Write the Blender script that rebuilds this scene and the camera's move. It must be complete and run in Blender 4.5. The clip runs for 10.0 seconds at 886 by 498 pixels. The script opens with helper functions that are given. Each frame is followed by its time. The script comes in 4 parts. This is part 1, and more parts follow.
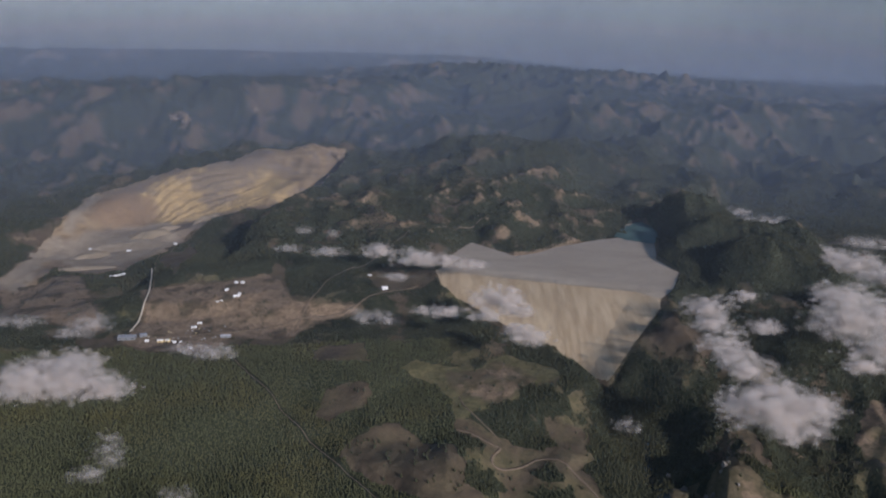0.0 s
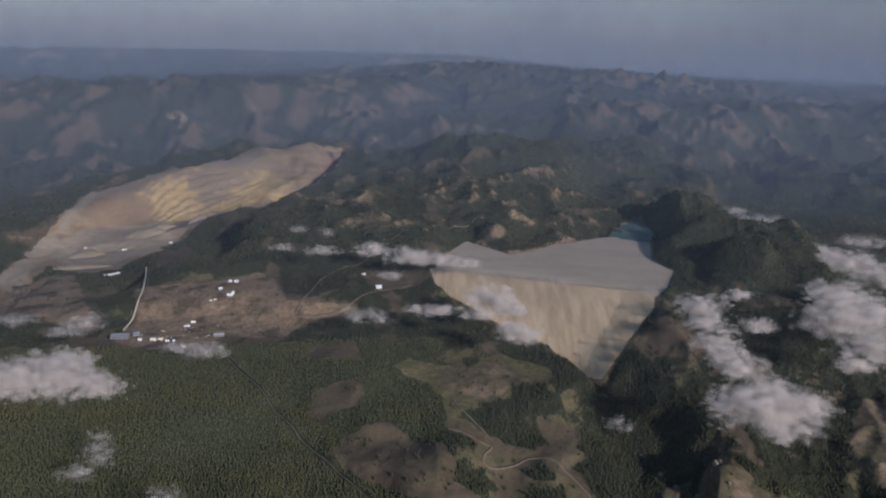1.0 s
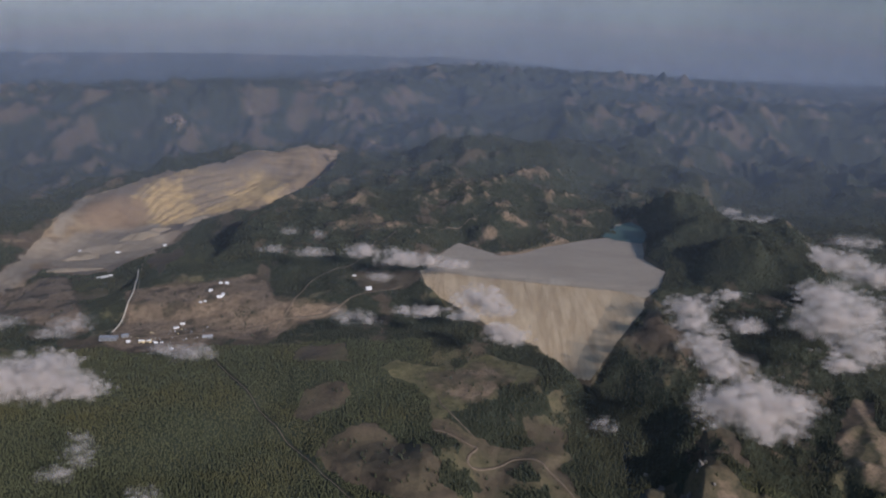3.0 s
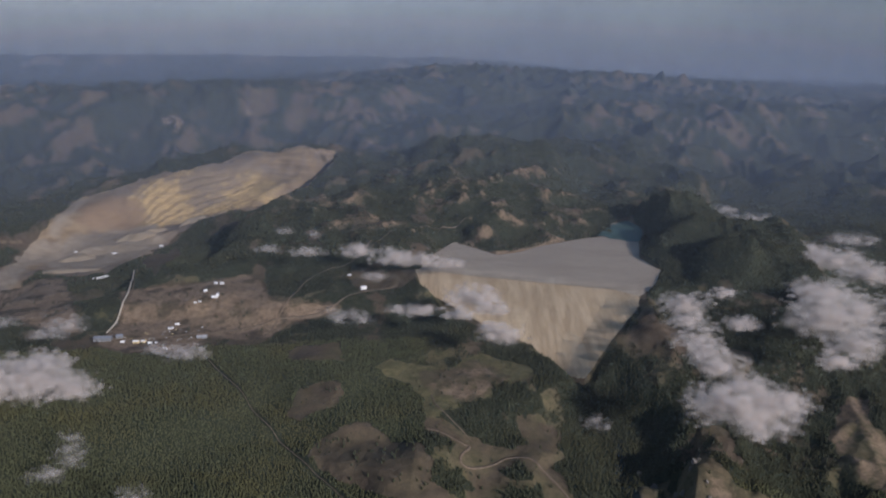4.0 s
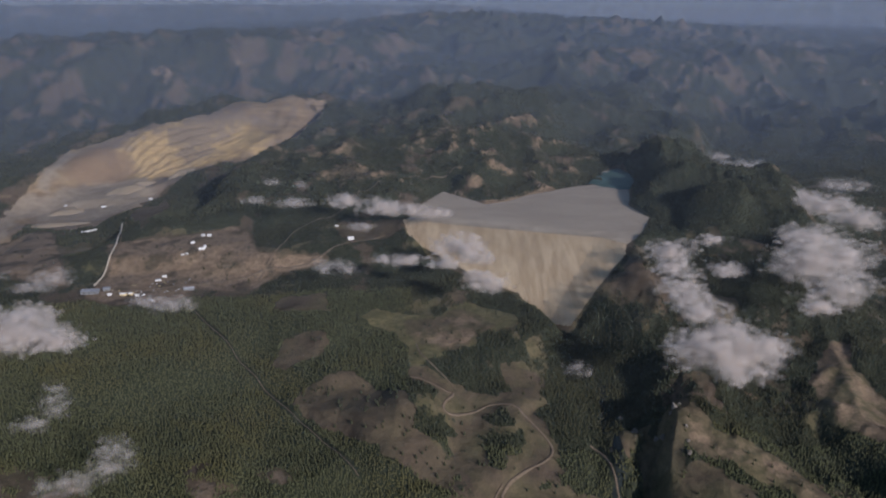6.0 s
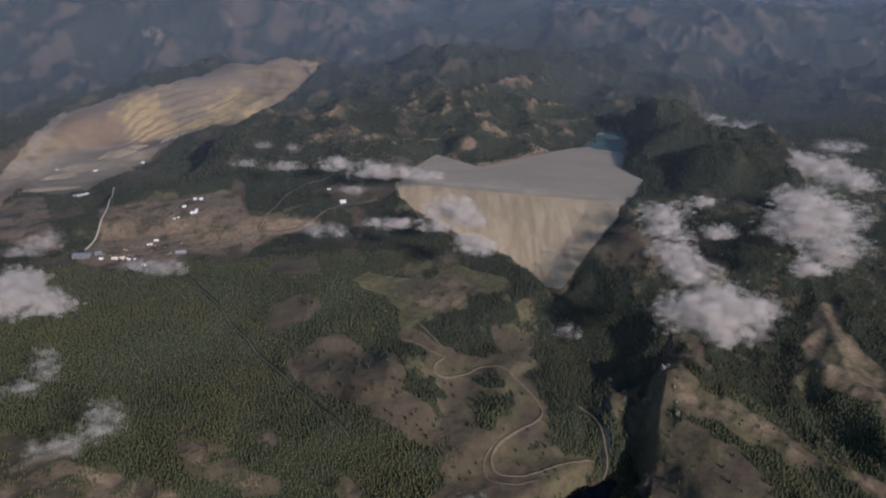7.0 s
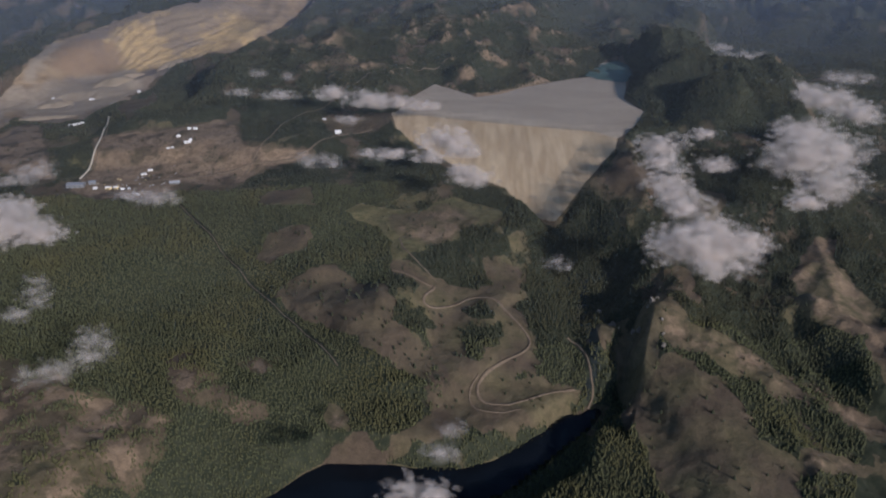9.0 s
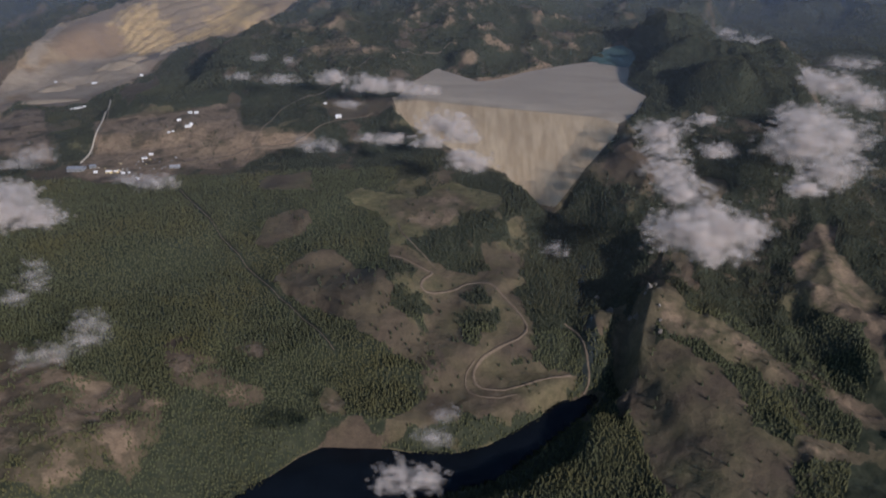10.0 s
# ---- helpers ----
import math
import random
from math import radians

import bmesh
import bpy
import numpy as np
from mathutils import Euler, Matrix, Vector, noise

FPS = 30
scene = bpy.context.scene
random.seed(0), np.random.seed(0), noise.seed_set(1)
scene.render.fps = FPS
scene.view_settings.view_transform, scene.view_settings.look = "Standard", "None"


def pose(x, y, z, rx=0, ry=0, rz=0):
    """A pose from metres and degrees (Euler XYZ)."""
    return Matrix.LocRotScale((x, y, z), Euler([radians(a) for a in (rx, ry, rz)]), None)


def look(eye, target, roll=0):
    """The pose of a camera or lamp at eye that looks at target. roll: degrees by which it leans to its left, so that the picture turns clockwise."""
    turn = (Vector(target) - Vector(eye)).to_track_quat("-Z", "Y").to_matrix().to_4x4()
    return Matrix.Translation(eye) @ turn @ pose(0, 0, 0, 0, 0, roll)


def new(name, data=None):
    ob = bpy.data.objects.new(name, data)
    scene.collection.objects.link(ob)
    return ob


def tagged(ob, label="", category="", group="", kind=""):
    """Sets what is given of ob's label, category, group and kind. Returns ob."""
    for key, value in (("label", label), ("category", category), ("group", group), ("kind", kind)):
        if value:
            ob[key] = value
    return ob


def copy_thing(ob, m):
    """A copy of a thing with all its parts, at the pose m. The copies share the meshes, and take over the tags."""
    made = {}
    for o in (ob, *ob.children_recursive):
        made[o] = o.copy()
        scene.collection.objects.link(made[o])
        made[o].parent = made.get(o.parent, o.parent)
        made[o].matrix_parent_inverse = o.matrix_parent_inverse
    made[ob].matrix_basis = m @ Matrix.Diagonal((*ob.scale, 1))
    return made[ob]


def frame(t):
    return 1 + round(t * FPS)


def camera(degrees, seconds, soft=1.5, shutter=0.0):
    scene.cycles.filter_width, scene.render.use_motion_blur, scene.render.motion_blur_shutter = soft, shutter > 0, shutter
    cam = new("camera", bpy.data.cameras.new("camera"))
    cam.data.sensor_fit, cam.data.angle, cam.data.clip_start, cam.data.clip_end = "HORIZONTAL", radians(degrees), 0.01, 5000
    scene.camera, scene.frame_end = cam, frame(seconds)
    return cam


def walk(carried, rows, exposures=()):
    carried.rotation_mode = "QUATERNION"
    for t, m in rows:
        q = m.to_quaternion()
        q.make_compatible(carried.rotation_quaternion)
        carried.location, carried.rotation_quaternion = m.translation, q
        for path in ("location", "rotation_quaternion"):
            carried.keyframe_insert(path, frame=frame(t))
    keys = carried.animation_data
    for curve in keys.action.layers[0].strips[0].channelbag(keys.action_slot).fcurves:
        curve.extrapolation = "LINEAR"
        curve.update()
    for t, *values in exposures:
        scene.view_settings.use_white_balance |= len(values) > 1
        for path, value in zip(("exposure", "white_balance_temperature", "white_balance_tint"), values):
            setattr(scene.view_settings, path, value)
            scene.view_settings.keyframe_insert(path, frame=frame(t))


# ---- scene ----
# ---- camera: an aircraft's window view, flying to the right ----
cam = camera(60.2, 10.0, soft=2.1)
PATH = [
    (0, (1.607, -5.289, 183.599), (1.639, -3.356, 183.085), 1.3),
    (0.5, (4.451, -5.047, 183.264), (4.486, -3.115, 182.749), 1.3),
    (1, (7.544, -4.499, 182.605), (7.576, -2.566, 182.09), 1.3),
    (1.5, (10.904, -3.983, 181.907), (10.935, -2.05, 181.395), 1.3),
    (2, (13.874, -4.02, 181.208), (13.904, -2.086, 180.699), 1.2),
    (2.5, (17.326, -3.872, 180.8), (17.351, -1.938, 180.293), 1.2),
    (4, (26.897, -3.24, 178.884), (26.917, -1.305, 178.379), 0.8),
    (4.5, (29.673, -2.835, 178.402), (29.693, -0.904, 177.88), 0.7),
    (5, (32.863, -2.261, 177.653), (32.882, -0.338, 177.104), 0.6),
    (6.5, (42.575, -0.424, 176.28), (42.597, 1.46, 175.607), 0.1),
    (7, (45.235, 0.372, 175.781), (45.259, 2.238, 175.064), 0.1),
    (7.5, (48.349, 0.916, 175.124), (48.372, 2.766, 174.366), 0.1),
    (8, (51.249, 1.263, 174.324), (51.268, 3.097, 173.527), 0.2),
    (8.5, (54.266, 2.129, 173.945), (54.277, 3.944, 173.106), 0.2),
    (9, (57.517, 2.24, 173.42), (57.519, 4.037, 172.543), 0.2),
    (9.5, (60.479, 2.693, 173.276), (60.474, 4.479, 172.376), 0.1),
    (10, (63.5, 2.788, 173.137), (63.485, 4.569, 172.225), 0.2),
]
walk(cam, [(t, look(eye, target, roll)) for t, eye, target, roll in PATH], [(0, 0.13, 5980, 16)])
scene.cycles.transparent_max_bounces = 128

# ---- daylight: a low morning sun behind the camera's right shoulder, thin haze ----
SUN_EL, SUN_AZ = radians(21), math.atan2(0.63, -0.775)  # azimuth clockwise from +y
to_sun = Vector((math.sin(SUN_AZ) * math.cos(SUN_EL), math.cos(SUN_AZ) * math.cos(SUN_EL), math.sin(SUN_EL)))
world = bpy.data.worlds.new("sky")
scene.world = world
world.use_nodes = True
wn, wl = world.node_tree.nodes, world.node_tree.links
sky = wn.new("ShaderNodeTexSky")
sky.sky_type, sky.sun_disc, sky.sun_elevation, sky.sun_rotation = "NISHITA", False, SUN_EL, SUN_AZ
sky.altitude, sky.air_density, sky.dust_density, sky.ozone_density = 2000, 1.2, 1.0, 1.5
wn["Background"].inputs["Strength"].default_value = 0.10
wl.new(sky.outputs["Color"], wn["Background"].inputs["Color"])
sun = new("sun", bpy.data.lights.new("sun", "SUN"))
sun.data.energy, sun.data.angle, sun.data.color = 3.9, radians(0.6), (1.0, 0.91, 0.83)
sun.matrix_world = look(Vector((0, 0, 600)) + to_sun * 100, (0, 0, 600))
# ---- the lie of the land (lengths are one tenth of the true ones, so that the horizon lies within the lens's reach) ----
RNG = np.random.RandomState(7)
PERM = RNG.permutation(512)
GRAD = RNG.rand(512) * 2 * math.pi
GRAD_X, GRAD_Y = np.cos(GRAD), np.sin(GRAD)


def lattice(ix, iy):
    return PERM[(PERM[ix & 511] + iy) & 511]


def gradient_noise(x, y):
    """Smooth noise of about -0.7 to 0.7 with cells one unit wide."""
    x0, y0 = np.floor(x).astype(int), np.floor(y).astype(int)
    fx, fy = x - x0, y - y0
    u, v = fx * fx * fx * (fx * (fx * 6 - 15) + 10), fy * fy * fy * (fy * (fy * 6 - 15) + 10)

    def corner(dx, dy):
        a = lattice(x0 + dx, y0 + dy)
        return GRAD_X[a] * (fx - dx) + GRAD_Y[a] * (fy - dy)

    low = corner(0, 0) * (1 - u) + corner(1, 0) * u
    high = corner(0, 1) * (1 - u) + corner(1, 1) * u
    return low * (1 - v) + high * v


def fbm(x, y, size, octaves=4, gain=0.5):
    total, amp, k = 0, 1.0, 1.0 / size
    for i in range(octaves):
        total = total + amp * gradient_noise(x * k + 17.3 * i, y * k - 9.1 * i)
        amp, k = amp * gain, k * 2.03
    return total


def ridged(x, y, size, octaves=5):
    """Sharp crests and gullies, 0 to about 1."""
    total, amp, k, weight = 0, 0.55, 1.0 / size, 1.0
    for i in range(octaves):
        n = 1 - np.abs(gradient_noise(x * k + 31.7 * i, y * k + 5.9 * i)) * 2.2
        n = np.clip(n, 0, 1) ** 1.3 * weight
        total, weight = total + amp * n, np.clip(0.25 + n, 0, 1)
        amp, k = amp * 0.5, k * 2.1
    return total


def smooth(a, b, x):
    u = np.clip((x - a) / (b - a), 0, 1)
    return u * u * (3 - 2 * u)


def to_line(x, y, line, reach=None):
    """Distance to a broken line, and the third coordinate of its nearest place; beyond reach the distance is only large."""
    if reach:
        px, py = [p[0] for p in line], [p[1] for p in line]
        near = (x > min(px) - reach) & (x < max(px) + reach) & (y > min(py) - reach) & (y < max(py) + reach)
        best, third = np.full(np.shape(x), 1e3), np.zeros(np.shape(x))
        if near.any():
            best[near], third[near] = to_line(x[near], y[near], line)
        return best, third
    best, third, weight = np.full(np.shape(x), 1e9, x.dtype), 0, 1e-30
    for (ax, ay, az), (bx, by, bz) in zip(line, line[1:]):
        dx, dy = bx - ax, by - ay
        u = np.clip(((x - ax) * dx + (y - ay) * dy) / (dx * dx + dy * dy + 1e-9), 0, 1)
        square = (x - ax - u * dx) ** 2 + (y - ay - u * dy) ** 2
        w = 10 / (square + 1)
        w = w * w * w
        third, weight = third + w * (az + u * (bz - az)), weight + w
        best = np.minimum(best, square)
    return np.sqrt(best), third / weight


def inside(x, y, poly, reach=70):
    """Signed distance to a closed outline, positive within, and only large and negative beyond reach."""
    px, py = [p[0] for p in poly], [p[1] for p in poly]
    near = (x > min(px) - reach) & (x < max(px) + reach) & (y > min(py) - reach) & (y < max(py) + reach)
    result = np.full(np.shape(x), -1e3)
    if not near.any():
        return result
    x, y = x[near], y[near]
    hit, best = np.zeros(x.shape, bool), np.full(x.shape, 1e9)
    for (ax, ay), (bx, by) in zip(poly, poly[1:] + poly[:1]):
        dx, dy = bx - ax, by - ay
        u = np.clip(((x - ax) * dx + (y - ay) * dy) / (dx * dx + dy * dy + 1e-9), 0, 1)
        best = np.minimum(best, np.hypot(x - ax - u * dx, y - ay - u * dy))
        crosses = (ay > y) != (by > y)
        hit ^= crosses & (x < ax + (y - ay) * dx / (dy if dy else 1e-9))
    result[near] = np.where(hit, best, -best)
    return result


GRASS_SLOPE = [(191, 390), (201, 384), (214, 370), (223, 356), (225, 342), (227, 324), (243, 313), (227, 272), (203, 268), (176, 280), (171, 311), (166, 346), (165, 366), (177, 371), (185, 374)]
LAKE_Z, POND_Z = -121.0, -37.5
# valleys, crests and terraces: (flat half-width, line of x, y, z)
LANDFORMS_A = [
    (10, [(-160, 120, -123), (-55, 240, -124), (0, 312, -124), (60, 314, -124), (100, 328, -124), (138, 366, -124), (152, 392, -117), (158, 415, -107), (163, 447, -100), (168, 505, -95), (160, 555, -90), (149, 580, -85)]),
    (14, [(-150, 300, -78), (-160, 365, -77), (-120, 339, -85), (-105, 380, -84), (-112, 440, -90), (-85, 475, -93), (-32, 424, -95), (-42, 380, -90), (-5, 345, -103)]),
    (12, [(-5, 345, -103), (30, 350, -105), (60, 352, -107), (100, 368, -108), (130, 385, -109), (119, 414, -99), (110, 450, -92)]),
]
LANDFORMS_B = [
    (10, [(46, 388, -97), (70, 420, -95), (95, 470, -86)]),
    (6, [(142, 388, -109), (148, 400, -106), (154, 421, -100), (158, 437, -93)]),
    (10, [(-53, 469, -89), (-20, 460, -85), (8, 444, -80), (20, 446, -76), (32, 418, -86), (44, 389, -98)]),
    (14, [(-20, 500, -78), (20, 520, -74), (50, 554, -68), (112, 545, -65), (112, 578, -68)]),
    (16, [(-90, 520, -86), (-57, 560, -67), (-20, 610, -66), (40, 640, -62)]),
    (24, [(-330, 620, -82), (-270, 650, -75.5), (-200, 640, -74), (-120, 620, -72), (-60, 640, -66)]),
    (20, [(-140, 535, -76), (-230, 500, -74), (-330, 470, -70)]),
]
LANDFORMS_C = [
    (14, [(-250, 720, -62), (-192, 743, -55.5), (-110, 725, -54), (-72, 743, -42), (-43, 716, -48), (-20, 711, -48), (12, 737, -39)]),
    (10, [(-300, 900, -72), (-230, 790, -50), (-162, 840, -38), (-150, 930, -27), (-155, 1050, -31), (-150, 1120, -28), (-138, 1200, -8), (-138, 1281, 4)]),
    (10, [(-80, 930, -25), (-20, 980, -16), (-60, 1120, -12), (40, 1110, 8), (114, 1231, 50), (180, 1300, 20), (330, 1350, 5)]),
    (10, [(114, 1231, 39), (100, 1080, 4), (78, 960, -13), (84, 873, -23)]),
    (12, [(-90, 800, -40), (-20, 838, -27), (40, 880, -28)]),
]
LANDFORMS_D = [
    (20, [(12, 737, -37.5), (94, 760, -37.5), (180, 770, -37.5), (250, 740, -37.5)]),
    (20, [(60, 850, -37.5), (150, 840, -37.5), (230, 830, -37.5), (270, 960, -37.5)]),
    (10, [(281, 985, -36), (320, 1100, -26), (420, 1220, -20)]),
    (8, [(232, 655, -42), (213, 624, -43.5), (232, 700, -36), (284, 775, -27.5), (345, 815, -10), (360, 846, -8), (345, 900, -5), (319, 951, -1), (310, 1000, -12)]),
    (10, [(360, 846, -8), (372, 780, -12), (366, 700, -20), (340, 600, -52), (341, 530, -75), (319, 443, -82), (315, 377, -92)]),
]
LANDFORMS_E = [
    (8, [(300, 700, -24), (338, 740, -1), (345, 790, -4)]),
    (4, [(222, 662, -42), (205, 630, -46), (182, 602, -58), (157, 575, -80)]),
    (10, [(213, 624, -43.5), (240, 580, -58), (236, 510, -72), (212, 455, -80), (200, 427, -76)]),
    (5, [(200, 427, -76), (201, 405, -82), (211, 383, -88), (224, 356, -93), (229, 318, -99), (240, 280, -104)]),
    (6, [(200, 427, -76), (243, 398, -90), (268, 350, -100), (300, 300, -106)]),
    (10, [(260, 480, -86), (275, 420, -96), (290, 360, -108)]),
    (10, [(110, 262, -104), (146, 305, -109), (163, 345, -108)]),
]
LANDFORMS_F = [
    (30, [(60, 190, -95), (150, 190, -100), (260, 190, -100)]),
    (20, [(-345, 1000, -88), (-366, 969, -92), (-465, 958, -102)]),
    (20, [(-420, 1060, -88), (-340, 1070, -74), (-265, 1085, -48), (-200, 1150, -24)]),
    (12, [(-640, 1040, -74), (-522, 1100, -54), (-490, 1160, -44), (-468, 1200, -34), (-403, 1240, -12), (-338, 1250, -2), (-290, 1270, 10), (-235, 1300, 7), (-200, 1290, 18), (-142, 1290, 8)]),
    (20, [(-480, 860, -108), (-520, 760, -110), (-560, 600, -104)]),
    (20, [(-440, 900, -96), (-360, 800, -82)]),
]
LANDFORMS_G = [
    (60, [(-1100, 1150, -110), (-800, 1300, -96), (-560, 1430, -84), (-300, 1520, -70), (0, 1520, -50), (200, 1500, -40)]),
    (50, [(-1300, 1900, 50), (-900, 2000, 58), (-690, 2000, 78), (-530, 2050, 84), (-385, 2050, 84), (-240, 2100, 80), (0, 2250, 74), (340, 2200, 60)]),
    (20, [(55, 1720, 22), (20, 1850, 10), (0, 2100, 30)]),
    (40, [(320, 1680, 36), (451, 1950, 54), (573, 1900, 42), (781, 1980, 56), (1010, 2000, 34), (1300, 2050, 30)]),
    (60, [(430, 1000, -62), (520, 1150, -60), (700, 1400, -52), (850, 1550, -40)]),
]
LANDFORMS_H = [
    (60, [(480, 700, -84), (500, 500, -95), (480, 300, -105)]),
    (60, [(750, 900, -60), (900, 1100, -40), (1200, 1400, -20)]),
    (80, [(-1500, 3000, -10), (-1100, 2700, 0), (-700, 2800, 20), (-400, 2900, 50)]),
    (80, [(-200, 3000, 84), (112, 2950, 104), (400, 3000, 86), (900, 3000, 64), (1600, 3000, 24)]),
    (200, [(-3200, 4600, 110), (-2200, 4600, 120), (-1200, 4600, 128), (0, 4600, 112), (900, 4600, 60), (1500, 4600, 40), (3200, 4600, 0)]),
    (300, [(-1500, -1500, -90), (1500, -1500, -90)]),
    (300, [(-2500, 500, -60), (-2500, 2500, -30)]),
    (300, [(2500, 500, -60), (2500, 2500, 0)]),
]
LANDFORMS = LANDFORMS_A + LANDFORMS_B + LANDFORMS_C + LANDFORMS_D + LANDFORMS_E + LANDFORMS_F + LANDFORMS_G + LANDFORMS_H
PIT = [(-525, 880), (-530, 1000), (-514, 1036), (-512, 1062), (-518, 1141), (-471, 1170), (-446, 1200), (-373, 1203), (-314, 1213), (-295, 1258), (-235, 1285), (-200, 1290), (-140, 1285), (-148, 1200), (-172, 1130), (-222, 1060), (-262, 1075), (-310, 1068), (-350, 1010), (-348, 950), (-368, 890), (-417, 887), (-480, 940), (-470, 905), (-500, 840)]
CUT = [(-416, 1157), (-368, 1176), (-270, 1166), (-244, 1126), (-252, 1092), (-343, 1109), (-380, 1121), (-403, 1139)]
RAMP = [(-509, 1029), (-511, 1054), (-512, 1139), (-496, 1133), (-495, 1062), (-498, 1035)]
FLATS = [(-495, 1023), (-452, 1089), (-390, 1112), (-356, 1042), (-348, 1000), (-400, 930), (-477, 960), (-505, 985)]
RED_BANK = [(-482, 1067), (-487, 1111), (-471, 1145), (-431, 1150), (-405, 1125), (-420, 1105), (-451, 1087)]
STRIP = [(-520, 885), (-535, 999), (-509, 1020), (-497, 1009), (-501, 953), (-482, 850)]
RIM = [(-485, 1160, 0), (-468, 1200, 0), (-403, 1245, 0), (-338, 1255, 0), (-290, 1275, 0), (-200, 1295, 0)]
# sharp-crested spurs: slope and reach of their flanks, and the crest line
SPURS = [
    (0.22, 46, [(198, 418, -76), (204, 402, -84), (212, 383, -88), (224, 356, -90), (230, 318, -98), (240, 285, -103)]),
    (0.5, 75, [(198, 427, -72), (212, 424, -80), (226, 420, -86), (245, 402, -90), (268, 358, -96), (300, 310, -104)]),
    (0.5, 75, [(366, 700, -24), (345, 600, -50), (341, 530, -71), (332, 490, -74), (319, 443, -80), (315, 377, -91)]),
    (0.5, 75, [(341, 530, -71), (305, 470, -84), (300, 432, -92)]),
    (0.6, 75, [(213, 624, -43), (240, 580, -55), (238, 510, -70), (216, 455, -78), (198, 427, -72)]),
]
POND = [(12, 737), (26, 800), (49, 856), (93, 802), (120, 815), (155, 850), (208, 884), (245, 900), (256, 965), (281, 985), (284, 960), (272, 900), (262, 850), (248, 800), (257, 750), (243, 712), (230, 685), (214, 664), (195, 683), (125, 704), (63, 724), (20, 739)]
CREST = [(-5, 748, 0), (20, 737, 0), (63, 722, 0), (125, 702, 0), (195, 681, 0), (213, 662, 0)]
DAM = [(8, 742), (20, 737), (63, 722), (125, 702), (195, 681), (213, 662), (208, 645), (196, 628), (172, 600), (150, 575), (138, 583), (123, 598), (113, 617), (86, 634), (62, 656), (36, 682), (14, 706)]


def dam_height(x, y):
    """The dam's even slope, from its crest down to the toe."""
    d, _ = to_line(x, y, CREST, 200)
    return POND_Z + 0.3 - d * 0.2 - d * d * 0.0018


def far_crest(x, y):
    """Branching crests of the far mountains."""
    return ridged(x + 55 * fbm(x, y, 210, 3), y + 45 * fbm(x - 300, y + 120, 210, 3), 190, 6)


